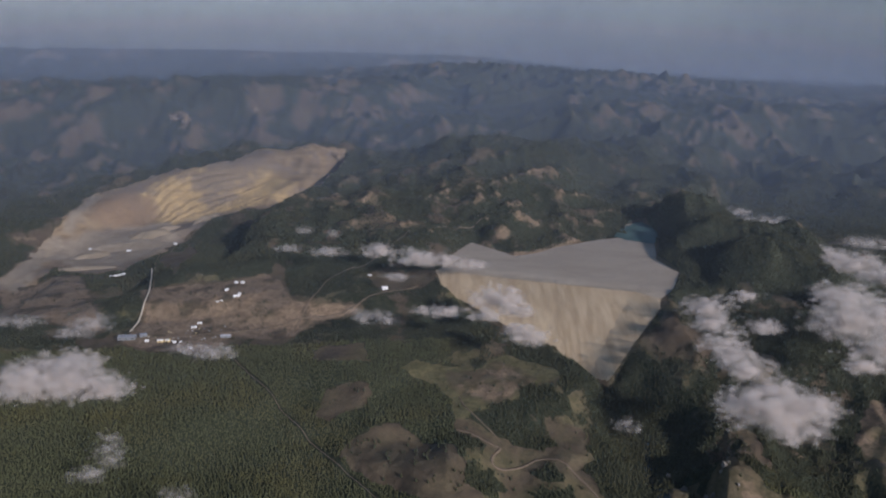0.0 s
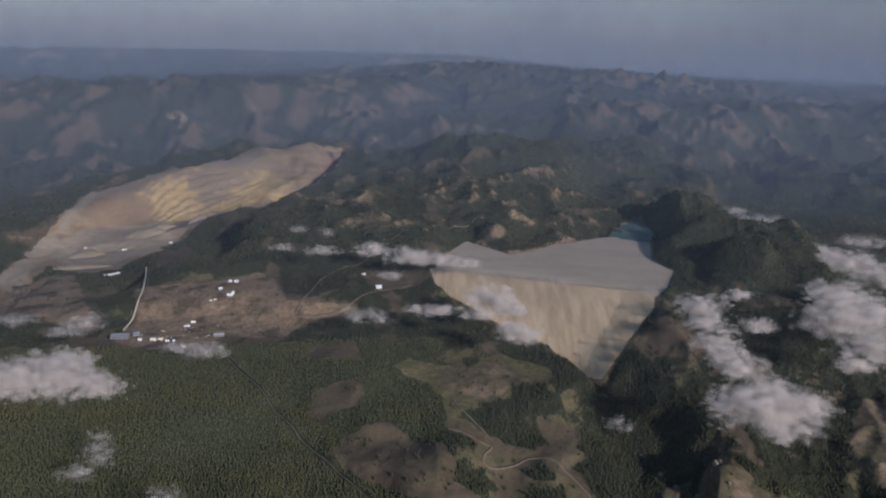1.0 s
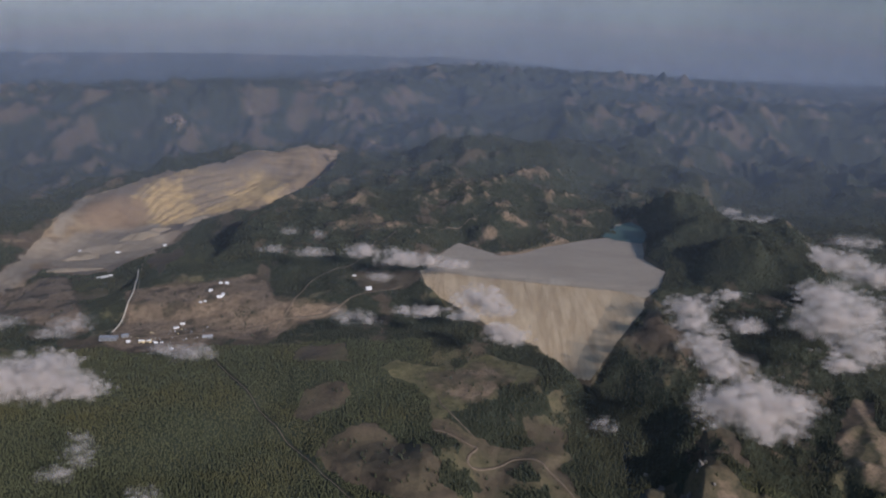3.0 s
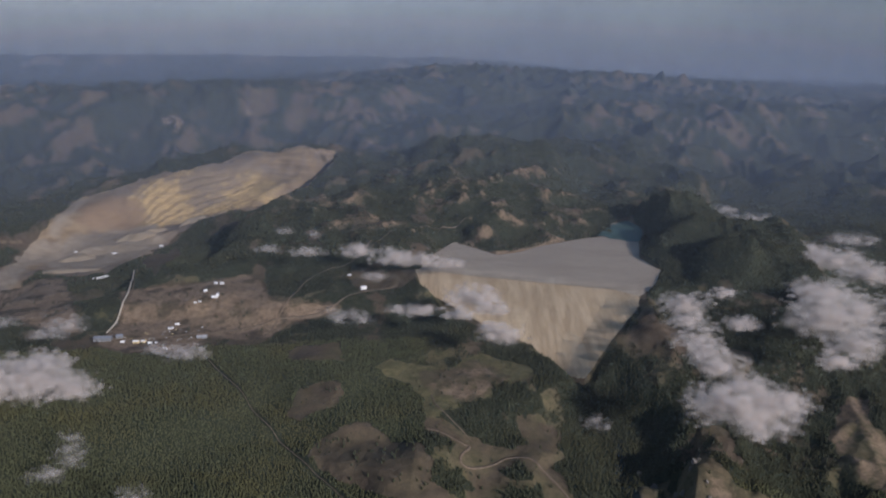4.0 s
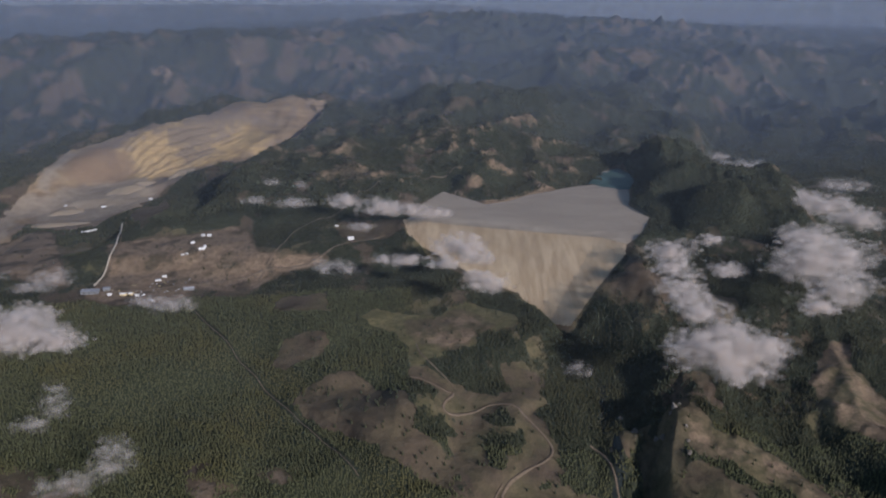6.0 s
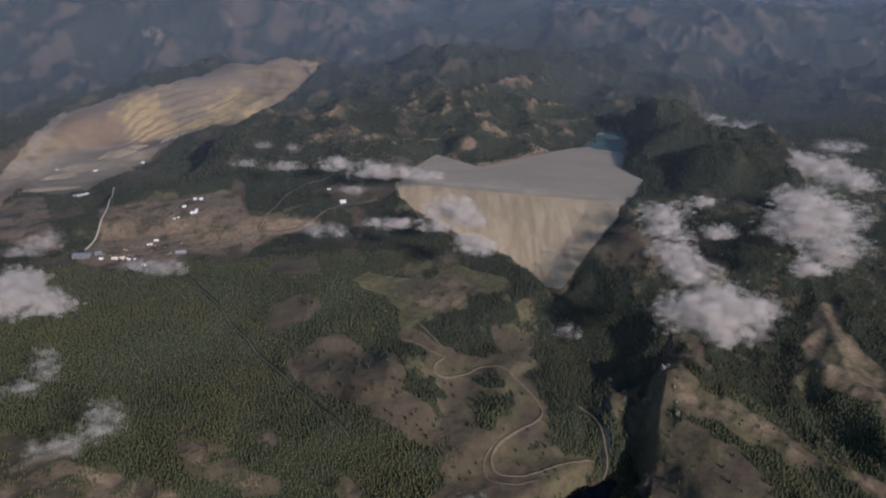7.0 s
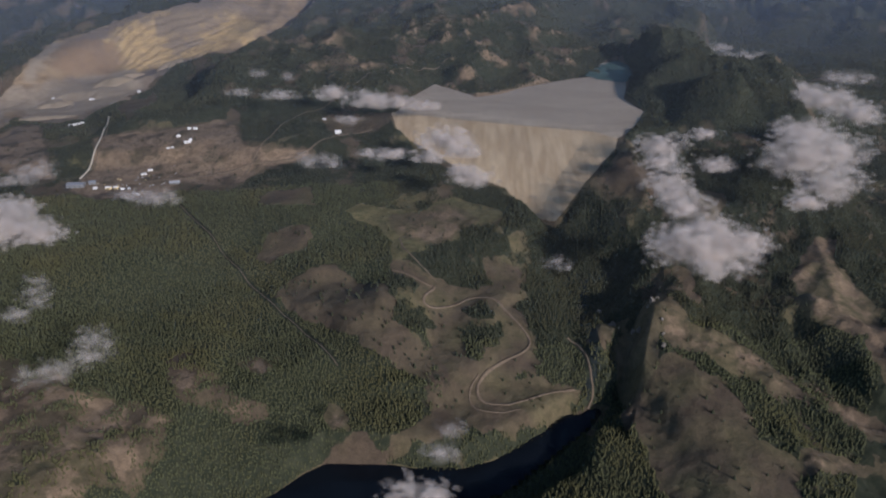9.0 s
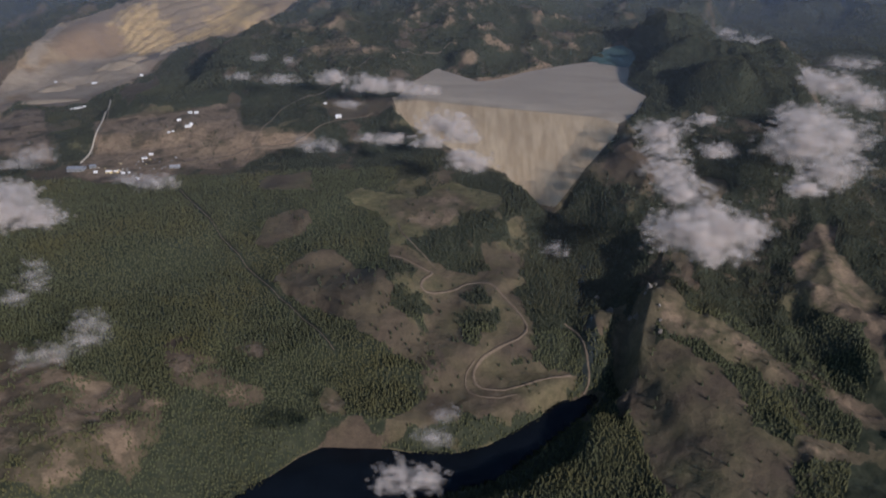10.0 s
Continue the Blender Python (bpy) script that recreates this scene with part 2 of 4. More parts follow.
def land(x, y):
    """Height of the ground."""
    x, y = np.atleast_1d(np.asarray(x, float)), np.atleast_1d(np.asarray(y, float))
    wx, wy = x + 9 * fbm(x, y, 60, 3), y + 9 * fbm(x + 90, y - 40, 60, 3)
    wx32, wy32 = wx.astype(np.float32), wy.astype(np.float32)
    top, under = 0, 0
    for flat, line in LANDFORMS:
        d, z = to_line(wx32, wy32, line)
        w = 1 / (np.maximum(d - flat * 0.5, 0) ** 2 + 20) ** 1.6
        top, under = top + w * z, under + w
    z = top / under
    far = smooth(950, 1900, np.hypot(x, y))
    quiet = 1 - 0.92 * smooth(-30, 10, inside(x, y, PIT))
    hill = smooth(-60, -20, z) * smooth(650, 950, np.hypot(x - 40, y)) * (1 - far) * quiet
    crest = far_crest(x, y)
    z = z + far * quiet * (0.95 + 1.1 * fbm(x, y, 800, 2)) * (crest - 0.45) * (56 - 8 * smooth(2400, 3400, y)) * (1 - 0.7 * smooth(-300, -900, x) * smooth(2250, 2700, y))
    z = z + hill * (ridged(x, y, 105, 6) - 0.45) * 26
    z = z + (1 - far) * (1.5 * fbm(x, y, 46, 4) + 0.8 * fbm(x, y, 13, 3)) * (1 - 0.9 * smooth(-20, 20, inside(x, y, PIT)))
    east = (1 - smooth(-10, 4, inside(x, y, GRASS_SLOPE))) * smooth(165, 215, x) * smooth(420, 330, np.abs(x - 130)) * smooth(250, 300, y) * smooth(760, 640, y)
    z = z + east * (ridged(x, y, 62, 5) - 0.45) * 9
    z = z + far * quiet * (ridged(x + 20 * fbm(x, y, 60, 2) + 50, y, 74, 4) - 0.45) * (13 - 4 * smooth(2000, 3200, y))
    # mine benches
    p = inside(x, y, PIT)
    steps = to_line(x, y, RIM, 300)[0] / 11 + 0.25 * fbm(x, y, 90, 2)
    bench = 7.0 * (steps - np.floor(steps) - smooth(0.0, 0.4, steps - np.floor(steps)))
    z = np.where(p > 0, z + bench * smooth(0, 14, p) * smooth(-30, 10, inside(x, y, CUT)), z)
    wall = to_line(x, y, [(-196, 1096, 0), (-172, 1128, 0), (-148, 1200, 0), (-142, 1270, 0)], 60)[0]
    z = np.where(p > 0, z - 24 * smooth(46, 10, wall) * smooth(0, 9, p) + 1.8 * (ridged(x, y, 26, 3) - 0.4) * smooth(0, 20, p), z)
    # works: the pond lies level behind the dam's even slope
    p, q = inside(x, y, POND), inside(x, y, DAM)
    z = np.where(p > -4, z + (POND_Z - 1.2 - z) * smooth(-4, 1.0, p), z)
    z = np.where(q > -3, z + (dam_height(x, y) - 0.8 - z) * smooth(-3, 0.5, q), z)
    for fall, wide, line in SPURS:
        d, cz = to_line(x + 2.5 * fbm(x, y, 22, 3), y + 2.5 * fbm(x + 60, y, 22, 3), line, 80)
        rise = cz - fall * np.hypot(d, 1.2) - z
        z = np.where((rise > -3) & (d < wide), z + np.where(rise > 3, rise, (rise + 3) ** 2 / 12) * smooth(wide, wide * 0.55, d) * (1 - smooth(-3, 0, np.maximum(inside(x, y, POND), inside(x, y, DAM)))), z)
    # the cliff west of the crag
    c, cz = to_line(x + 9 * fbm(x, y, 24, 4), y + 7 * fbm(x + 40, y, 24, 4), [(203, 448, 8), (194, 428, 20), (189, 405, 26), (182, 385, 22), (170, 364, 8)], 50)
    west = x < 194 + (y - 428) * 0.37
    z = z - np.where(west, cz * smooth(36, 8, c) * smooth(0, 14, c), 0)
    shore = LAKE_SHORE
    s = inside(x, y, shore)
    z = np.where(s > -6, np.minimum(z, LAKE_Z + 0.3 - s * 0.7) * smooth(-6, 0, s) + z * (1 - smooth(-6, 0, s)), np.maximum(z, LAKE_Z + 0.6))
    return z


LAKE_SHORE = [(-70, 262), (-39, 296), (-30, 311), (-18, 325), (-7, 333), (31, 332), (60, 325), (76, 330), (92, 338), (105, 347), (120, 358), (135, 372), (147, 381), (151, 380), (137, 362), (116, 339), (97, 320), (81, 310), (66, 305), (49, 297), (20, 262), (-20, 215), (-60, 215)]
# ---- land cover: outlines of the open ground among the woods ----
CLEARING = [(-56, 466), (-55, 479), (-39, 486), (-19, 491), (-6, 479), (7, 467), (20, 456), (25, 439), (29, 428), (32, 418), (37, 411), (46, 409), (52, 399), (46, 382), (31, 389), (17, 399), (-3, 419), (-20, 434), (-33, 443)]
SMALL_CLEARING = [(-81, 516), (-79, 527), (-75, 542), (-62, 546), (-45, 539), (-39, 528), (-49, 519), (-61, 513), (-70, 506)]
FIELD = [(-22, 566), (-8, 579), (20, 569), (41, 562), (57, 586), (66, 591), (106, 567), (107, 553), (96, 543), (79, 539), (70, 522), (62, 520), (53, 511), (43, 510), (32, 500), (24, 490), (19, 526), (9, 545), (-5, 554)]
FIELD_SOIL = [(18, 560), (40, 558), (58, 578), (72, 566), (84, 546), (72, 528), (50, 516), (30, 528), (20, 540)]
TERRACE = [(23, 490), (50, 494), (66, 476), (78, 471), (94, 476), (103, 497), (113, 495), (116, 472), (107, 454), (113, 437), (119, 422), (116, 409), (122, 395), (136, 392), (144, 389), (139, 382), (116, 363), (99, 352), (82, 345), (66, 351), (56, 356), (59, 367), (66, 377), (63, 393), (54, 405), (50, 417), (55, 435), (51, 446), (41, 447), (44, 467), (26, 480)]
MEADOW = [(86, 506), (104, 500), (113, 491), (109, 482), (92, 486)]
LAKE_TERRACE = [(59, 367), (66, 377), (78, 363), (85, 346), (66, 348), (53, 340), (34, 334), (30, 337), (48, 350)]
MOUND = [(150, 420), (157, 431), (173, 444), (185, 447), (179, 436), (160, 415)]
TOWN = [(-272, 630), (-270, 680), (-292, 740), (-250, 752), (-209, 752), (-174, 776), (-152, 754), (-127, 690), (-85, 692), (-63, 683), (-104, 667), (-128, 627), (-165, 636), (-190, 603), (-239, 606)]
WEST_SLOPE = [(-502, 852), (-482, 890), (-420, 880), (-369, 790), (-323, 700), (-300, 660), (-330, 665), (-437, 736)]
FIELD_EAST = [(-60, 735), (-34, 729), (-18, 746), (10, 742), (14, 722), (-10, 712), (-45, 705)]
WOOD_GAP = [(-99, 604), (-84, 611), (-56, 610), (-47, 576), (-72, 577), (-87, 580)]
SPARSE = [(-201, 379), (-174, 366), (-144, 347), (-120, 341), (-86, 330), (-84, 312), (-92, 300), (-100, 286), (-108, 274), (-120, 262), (-170, 262), (-230, 300)]
SPARSE_STRIP = [(-104, 384), (-88, 378), (-64, 360), (-44, 346), (-50, 341), (-66, 343), (-85, 346), (-98, 357)]
SPARSE_SPOT = [(-65, 394), (-47, 389), (-39, 377), (-48, 373), (-60, 382)]
BARE_SPOT = [(-8, 361), (1, 356), (5, 341), (-3, 339), (-9, 349)]
BANK = [(-8, 334), (12, 338), (28, 334), (24, 331)]
CRAG_SLOPE = [(198, 425), (206, 421), (221, 409), (238, 406), (256, 392), (264, 369), (266, 357), (256, 365), (242, 373), (229, 376), (220, 392), (207, 389), (200, 394), (196, 408)]
EAST_RIDGE = [(338, 525), (356, 535), (339, 487), (348, 453), (334, 410), (310, 417), (301, 431), (303, 456), (303, 477)]
EAST_SPUR = [(330, 425), (340, 416), (315, 361), (320, 390)]
SOUTH_SPUR = [(244, 313), (255, 320), (271, 320), (284, 316), (280, 312), (257, 305), (243, 304)]
BARE_KNOLL = [(286, 363), (296, 363), (304, 352), (306, 338), (297, 331), (288, 339), (281, 346)]
OPEN = [CLEARING, SMALL_CLEARING, FIELD, TERRACE, MEADOW, LAKE_TERRACE, MOUND, BARE_SPOT, TOWN, WEST_SLOPE, FIELD_EAST, WOOD_GAP, BANK, CRAG_SLOPE, GRASS_SLOPE, EAST_RIDGE, EAST_SPUR, SOUTH_SPUR, BARE_KNOLL]
CONVEYOR = [(-271, 652, 0), (-273, 690, 0), (-280, 730, 0), (-297, 780, 0), (-318, 840, 0)]
FIRE_BREAK = [(-161, 590, 0), (-95, 504, 0), (-30, 424, 0), (-6, 390, 0)]
ROAD_TERRACE = [(22, 482, 0), (34, 477, 0), (46, 470, 0), (54, 472, 0), (45, 456, 0), (45, 446, 0), (56, 450, 0), (66, 456, 0), (78, 465, 0), (92, 461, 0), (102, 448, 0), (111, 434, 0), (116, 422, 0), (109, 411, 0), (94, 402, 0), (83, 390, 0), (78, 380, 0), (81, 369, 0), (100, 369, 0), (117, 379, 0), (140, 389, 0)]
ROAD_LOWER = [(80, 389, 0), (74, 379, 0), (74, 366, 0), (86, 360, 0), (104, 365, 0)]
ROAD_UPPER = [(25, 527, 0), (29, 508, 0), (41, 493, 0), (54, 476, 0)]
ROAD_RIVER = [(140, 428, 0), (145, 423, 0), (149, 413, 0), (151, 398, 0), (152, 389, 0), (147, 381, 0)]
ROAD_TOWN = [(-262, 632, 0), (-218, 644, 0), (-169, 655, 0), (-125, 667, 0), (-84, 680, 0), (-48, 694, 0), (-10, 716, 0)]
ROAD_HILL = [(-128, 640, 0), (-112, 690, 0), (-105, 745, 0), (-60, 770, 0), (-40, 835, 0), (13, 876, 0), (64, 900, 0)]
ROADS = [ROAD_TERRACE, ROAD_LOWER, ROAD_UPPER, ROAD_RIVER, ROAD_TOWN, ROAD_HILL]


TERRACE_CLUMPS = [
    [(29, 437), (43, 442), (54, 437), (52, 429), (44, 417), (35, 417), (28, 426)],
    [(74, 452), (85, 459), (91, 449), (92, 438), (83, 439), (75, 443)],
    [(68, 432), (81, 436), (96, 435), (99, 426), (88, 411), (84, 400), (73, 396)],
    [(103, 393), (116, 399), (132, 405), (138, 393), (122, 392)],
    [(62, 338), (85, 344), (106, 353), (128, 371), (141, 380), (127, 366), (105, 349), (85, 338)],
]
FIELD_CLUMPS = [
    [(33, 500), (49, 514), (66, 520), (74, 536), (92, 537), (102, 521), (116, 511), (107, 503), (87, 508), (74, 505), (78, 484), (66, 476), (54, 479), (42, 487)],
    [(104, 567), (117, 581), (127, 588), (126, 538), (117, 526), (106, 521), (102, 537)],
    [(116, 503), (133, 511), (149, 500), (164, 486), (151, 451), (142, 415), (146, 398), (140, 393), (122, 393), (112, 398), (122, 408), (122, 417), (117, 440), (115, 467)],
]
HILL_CLUMPS = [
    [(-248, 766), (-300, 950), (-253, 1000), (-182, 818), (-166, 775), (-211, 758)],
    [(-152, 760), (-148, 802), (-73, 794), (-63, 749), (-107, 694)],
    [(-172, 689), (-157, 700), (-146, 679), (-164, 676)],
]
RIDGE_CLUMPS = [
    [(198, 403), (205, 386), (215, 373), (228, 361), (234, 339), (241, 323), (244, 315), (263, 338), (259, 354), (244, 360), (231, 370), (216, 391), (203, 393)],
    [(210, 440), (225, 438), (262, 465), (277, 454), (292, 420), (302, 395), (291, 391), (273, 388), (251, 401), (235, 408), (216, 418)],
    [(259, 354), (272, 356), (281, 346), (290, 336), (299, 325), (294, 314), (277, 320), (260, 324)],
    [(258, 760), (272, 880), (290, 1000), (345, 1010), (425, 820), (405, 650), (270, 690)],
]
CLUMPS = TERRACE_CLUMPS + FIELD_CLUMPS + HILL_CLUMPS + RIDGE_CLUMPS
RED_SLOPES = [[(-327, 887), (-328, 1010), (-297, 946), (-268, 770)], [(-169, 752), (-164, 790), (-148, 768)], [(195, 598), (214, 639), (217, 615), (209, 590), (199, 586)], [(257, 562), (276, 589), (287, 580), (267, 540)], [(221, 497), (229, 472), (226, 430), (220, 448)]]


def clumped(x, y):
    best = np.full(np.shape(x), -1e9)
    for poly in CLUMPS:
        best = np.maximum(best, inside(x, y, poly))
    return best + 7 * fbm(x, y, 11, 4)


def open_ground(x, y):
    """Signed distance into the open ground, with frayed edges."""
    best = np.full(np.shape(x), -1e9)
    for poly in OPEN + RED_SLOPES:
        best = np.maximum(best, inside(x, y, poly))
    return best + 1.0 + 5 * fbm(x, y, 16, 4)


def woodland(x, y, cut=True):
    """Density of the trees, 0 to 1."""
    r = np.hypot(x - 30, y)
    wood = 0.60 + 0.75 * fbm(x + 40, y, 70, 4)
    wood = wood + 0.45 * fbm(x, y - 33, 17, 3)
    west = smooth(60, 20, x + 0.25 * (y - 400)) * smooth(640, 600, y)
    wood = np.maximum(wood, west)
    wood = np.maximum(wood, 0.95 * smooth(30, 5, np.abs(inside(x, y, POND) + 20)) * (x > 230))
    wood = wood + 0.12 * smooth(215, 240, x) * smooth(620, 560, y)
    gorge = smooth(60, 25, to_line(x, y, [(150, 445, 0), (165, 505, 0), (155, 560, 0)], 80)[0])
    wood = np.maximum(wood, 0.9 * gorge)
    wood = np.maximum(wood, 0.95 * smooth(70, 40, np.hypot(x - 150, y - 300)))
    wood = np.maximum(wood, 0.9 * smooth(60, 30, np.hypot(x - 20, y - 640)))
    wood = wood + 0.26 * smooth(740, 860, y) + 0.3 * fbm(x, y, 20, 3) * smooth(740, 860, y) - 0.36 * smooth(0.52, 0.78, ridged(x, y, 105, 6)) * smooth(780, 900, y)
    thin = np.maximum(np.maximum(inside(x, y, SPARSE), inside(x, y, SPARSE_STRIP)), inside(x, y, SPARSE_SPOT)) + 10 * fbm(x, y, 25, 3)
    wood = wood - (0.74 if cut else 1.3) * smooth(-10, 8, thin) * (0.8 + 1.1 * fbm(x, y + 50, 12, 4))
    wood = wood * (1 - 0.85 * smooth(-4, 3, inside(x, y, [(172, 372), (168, 395), (170, 418), (178, 430), (192, 440), (195, 420), (189, 395), (180, 374)])))
    for poly in CLUMPS:
        wood = np.maximum(wood, 0.85 * smooth(-2, 3, inside(x, y, poly) + 7 * fbm(x, y, 11, 4)))
    wood = np.where(r > 1250, wood, wood * (1 - smooth(-1.5, 1.5, open_ground(x, y) - 99 * (clumped(x, y) > 0))))
    cuts = np.minimum(to_line(x, y, FIRE_BREAK, 20)[0] - 0.6, to_line(x, y, CONVEYOR, 20)[0] - 1)
    for line in ROADS:
        cuts = np.minimum(cuts, to_line(x, y, line, 20)[0] - 0.6)
    wood = wood * smooth(0.8, 2.2, cuts) if cut else wood
    works = np.maximum(np.maximum(inside(x, y, PIT) - 1, inside(x, y, POND) + 2), inside(x, y, DAM) + 2)
    works = np.maximum(works, inside(x, y, LAKE_SHORE) - 0.5)
    return np.clip(wood * (1 - smooth(-2, 1, works)), 0, 1)


def land_cover(x, y, sunny):
    r = np.hypot(x, y)
    far = smooth(1000, 1500, r)
    crest = far_crest(x, y)
    # sunward faces get fewer woods and paler rock, a sunlit side in colour
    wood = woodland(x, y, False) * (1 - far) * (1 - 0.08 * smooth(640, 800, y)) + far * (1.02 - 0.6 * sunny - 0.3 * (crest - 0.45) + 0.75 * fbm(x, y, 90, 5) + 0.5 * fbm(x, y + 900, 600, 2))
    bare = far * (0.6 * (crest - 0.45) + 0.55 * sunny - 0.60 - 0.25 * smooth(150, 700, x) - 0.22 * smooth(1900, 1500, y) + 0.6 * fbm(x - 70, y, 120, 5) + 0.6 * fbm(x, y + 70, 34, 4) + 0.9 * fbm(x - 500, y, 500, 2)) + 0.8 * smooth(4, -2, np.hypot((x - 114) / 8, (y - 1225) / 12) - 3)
    for px, py, wide in ((-1962, 4046, 150), (-1630, 4113, 190), (-900, 4150, 170), (-185, 3960, 120), (188, 3960, 130)):
        bare = np.maximum(bare, 1.0 - 0.8 * np.hypot((x - px) / wide, (y - py) / 260) + 0.8 * fbm(x, y, 70, 4))
    hills = smooth(700, 900, y) * (1 - far)
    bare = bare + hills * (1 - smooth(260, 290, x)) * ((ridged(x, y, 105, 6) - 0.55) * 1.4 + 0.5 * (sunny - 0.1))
    for poly in (CRAG_SLOPE, EAST_RIDGE, BARE_KNOLL, SOUTH_SPUR, EAST_SPUR):
        bare = np.maximum(bare, 0.5 * smooth(-3, 2, inside(x, y, poly)))
    shore = to_line(x, y, [(60, 858, 0), (93, 808, 0), (122, 824, 0), (152, 856, 0), (205, 893, 0), (240, 906, 0)], 40)[0]
    bare = np.maximum(bare, 0.95 * smooth(11, 2, shore + 6 * fbm(x, y, 12, 3)))
    bare = np.maximum(bare, smooth(205, 235, x) * smooth(640, 580, y) * (0.02 + 0.8 * fbm(x, y, 30, 4)))
    bare = np.maximum(bare, 0.62 * smooth(-8, 6, inside(x, y, FIELD_SOIL)) * (0.8 + 0.9 * fbm(x, y, 30, 3)))
    bare = np.maximum(bare, 0.95 * smooth(-4, 4, np.maximum(inside(x, y, TOWN), inside(x, y, WEST_SLOPE))) * (0.8 + 0.8 * fbm(x, y, 24, 4)))
    grass = (0.3 + 0.9 * fbm(x + 300, y, 60, 3)) * (1 - 0.6 * smooth(740, 860, y))
    for poly, amount in ((FIELD, 1.05), (FIELD_SOIL, 0.45), (TERRACE, 0.3), (LAKE_TERRACE, 0.15), (BANK, 0.0), (GRASS_SLOPE, 0.30)):
        grass = np.where(inside(x, y, poly) > -3, amount + 0.6 * fbm(x, y, 26, 3), grass)
    for poly in (CLEARING, TOWN, WEST_SLOPE, FIELD_EAST, SMALL_CLEARING):
        grass = np.where(inside(x, y, poly) > -3, 0.15 + 0.3 * fbm(x, y, 30, 3), grass)
    bare = np.maximum(bare, 0.6 * smooth(-8, 6, np.maximum(np.maximum(inside(x, y, SPARSE), inside(x, y, SPARSE_STRIP)), np.maximum(inside(x, y, SPARSE_SPOT), inside(x, y, BARE_SPOT)))) * (0.9 + 1.2 * fbm(x, y + 50, 22, 4)))
    return {"wood": wood, "bare": np.clip(bare, 0, 1), "grass": np.clip(grass, 0, 1)}
# ---- materials ----
def material(name, rough=0.9):
    m = bpy.data.materials.new(name)
    m.use_nodes = True
    m.node_tree.nodes["Principled BSDF"].inputs["Roughness"].default_value = rough
    m.node_tree.nodes["Principled BSDF"].inputs["Specular IOR Level"].default_value = 0.15
    return m


class Net:
    """Short hands for a material's nodes."""

    def __init__(self, m):
        self.n, self.l = m.node_tree.nodes, m.node_tree.links
        self.bsdf, self.out = self.n["Principled BSDF"], self.n["Material Output"]
        self.pos = self.n.new("ShaderNodeNewGeometry").outputs["Position"]

    def put(self, socket, value):
        if isinstance(value, bpy.types.NodeSocket):
            self.l.new(value, socket)
        elif isinstance(value, tuple) and len(value) == 3 and socket.type == "RGBA":
            socket.default_value = (*value, 1)
        else:
            socket.default_value = value

    def noise(self, size, detail=4, rough=0.55, stretch=None):
        node = self.n.new("ShaderNodeTexNoise")
        at = self.pos
        if stretch:
            mp = self.n.new("ShaderNodeMapping")
            mp.inputs["Scale"].default_value = stretch
            self.l.new(at, mp.inputs["Vector"])
            at = mp.outputs["Vector"]
        self.l.new(at, node.inputs["Vector"])
        node.inputs["Scale"].default_value, node.inputs["Detail"].default_value, node.inputs["Roughness"].default_value = 1 / size, detail, rough
        return node.outputs["Fac"]

    def ramp(self, fac, low, high):
        node = self.n.new("ShaderNodeMapRange")
        node.interpolation_type = "SMOOTHSTEP"
        self.put(node.inputs["Value"], fac)
        node.inputs["From Min"].default_value, node.inputs["From Max"].default_value = low, high
        return node.outputs["Result"]

    def math(self, op, a, b=0.0, c=0.0):
        node = self.n.new("ShaderNodeMath")
        node.operation = op
        for s, v in zip(node.inputs, (a, b, c)):
            self.put(s, v)
        return node.outputs[0]

    def mix(self, fac, a, b, mode="MIX"):
        node = self.n.new("ShaderNodeMix")
        node.data_type, node.blend_type = "RGBA", mode
        self.put(node.inputs["Factor"], fac)
        self.put(node.inputs["A"], a)
        self.put(node.inputs["B"], b)
        return node.outputs["Result"]

    def attr(self, name):
        node = self.n.new("ShaderNodeAttribute")
        node.attribute_name = name
        return node.outputs["Fac"]

    def bump(self, height, strength=0.5, distance=1.0):
        node = self.n.new("ShaderNodeBump")
        node.inputs["Strength"].default_value, node.inputs["Distance"].default_value = strength, distance
        self.put(node.inputs["Height"], height)
        self.l.new(node.outputs["Normal"], self.bsdf.inputs["Normal"])

    def color(self, value):
        self.put(self.bsdf.inputs["Base Color"], value)


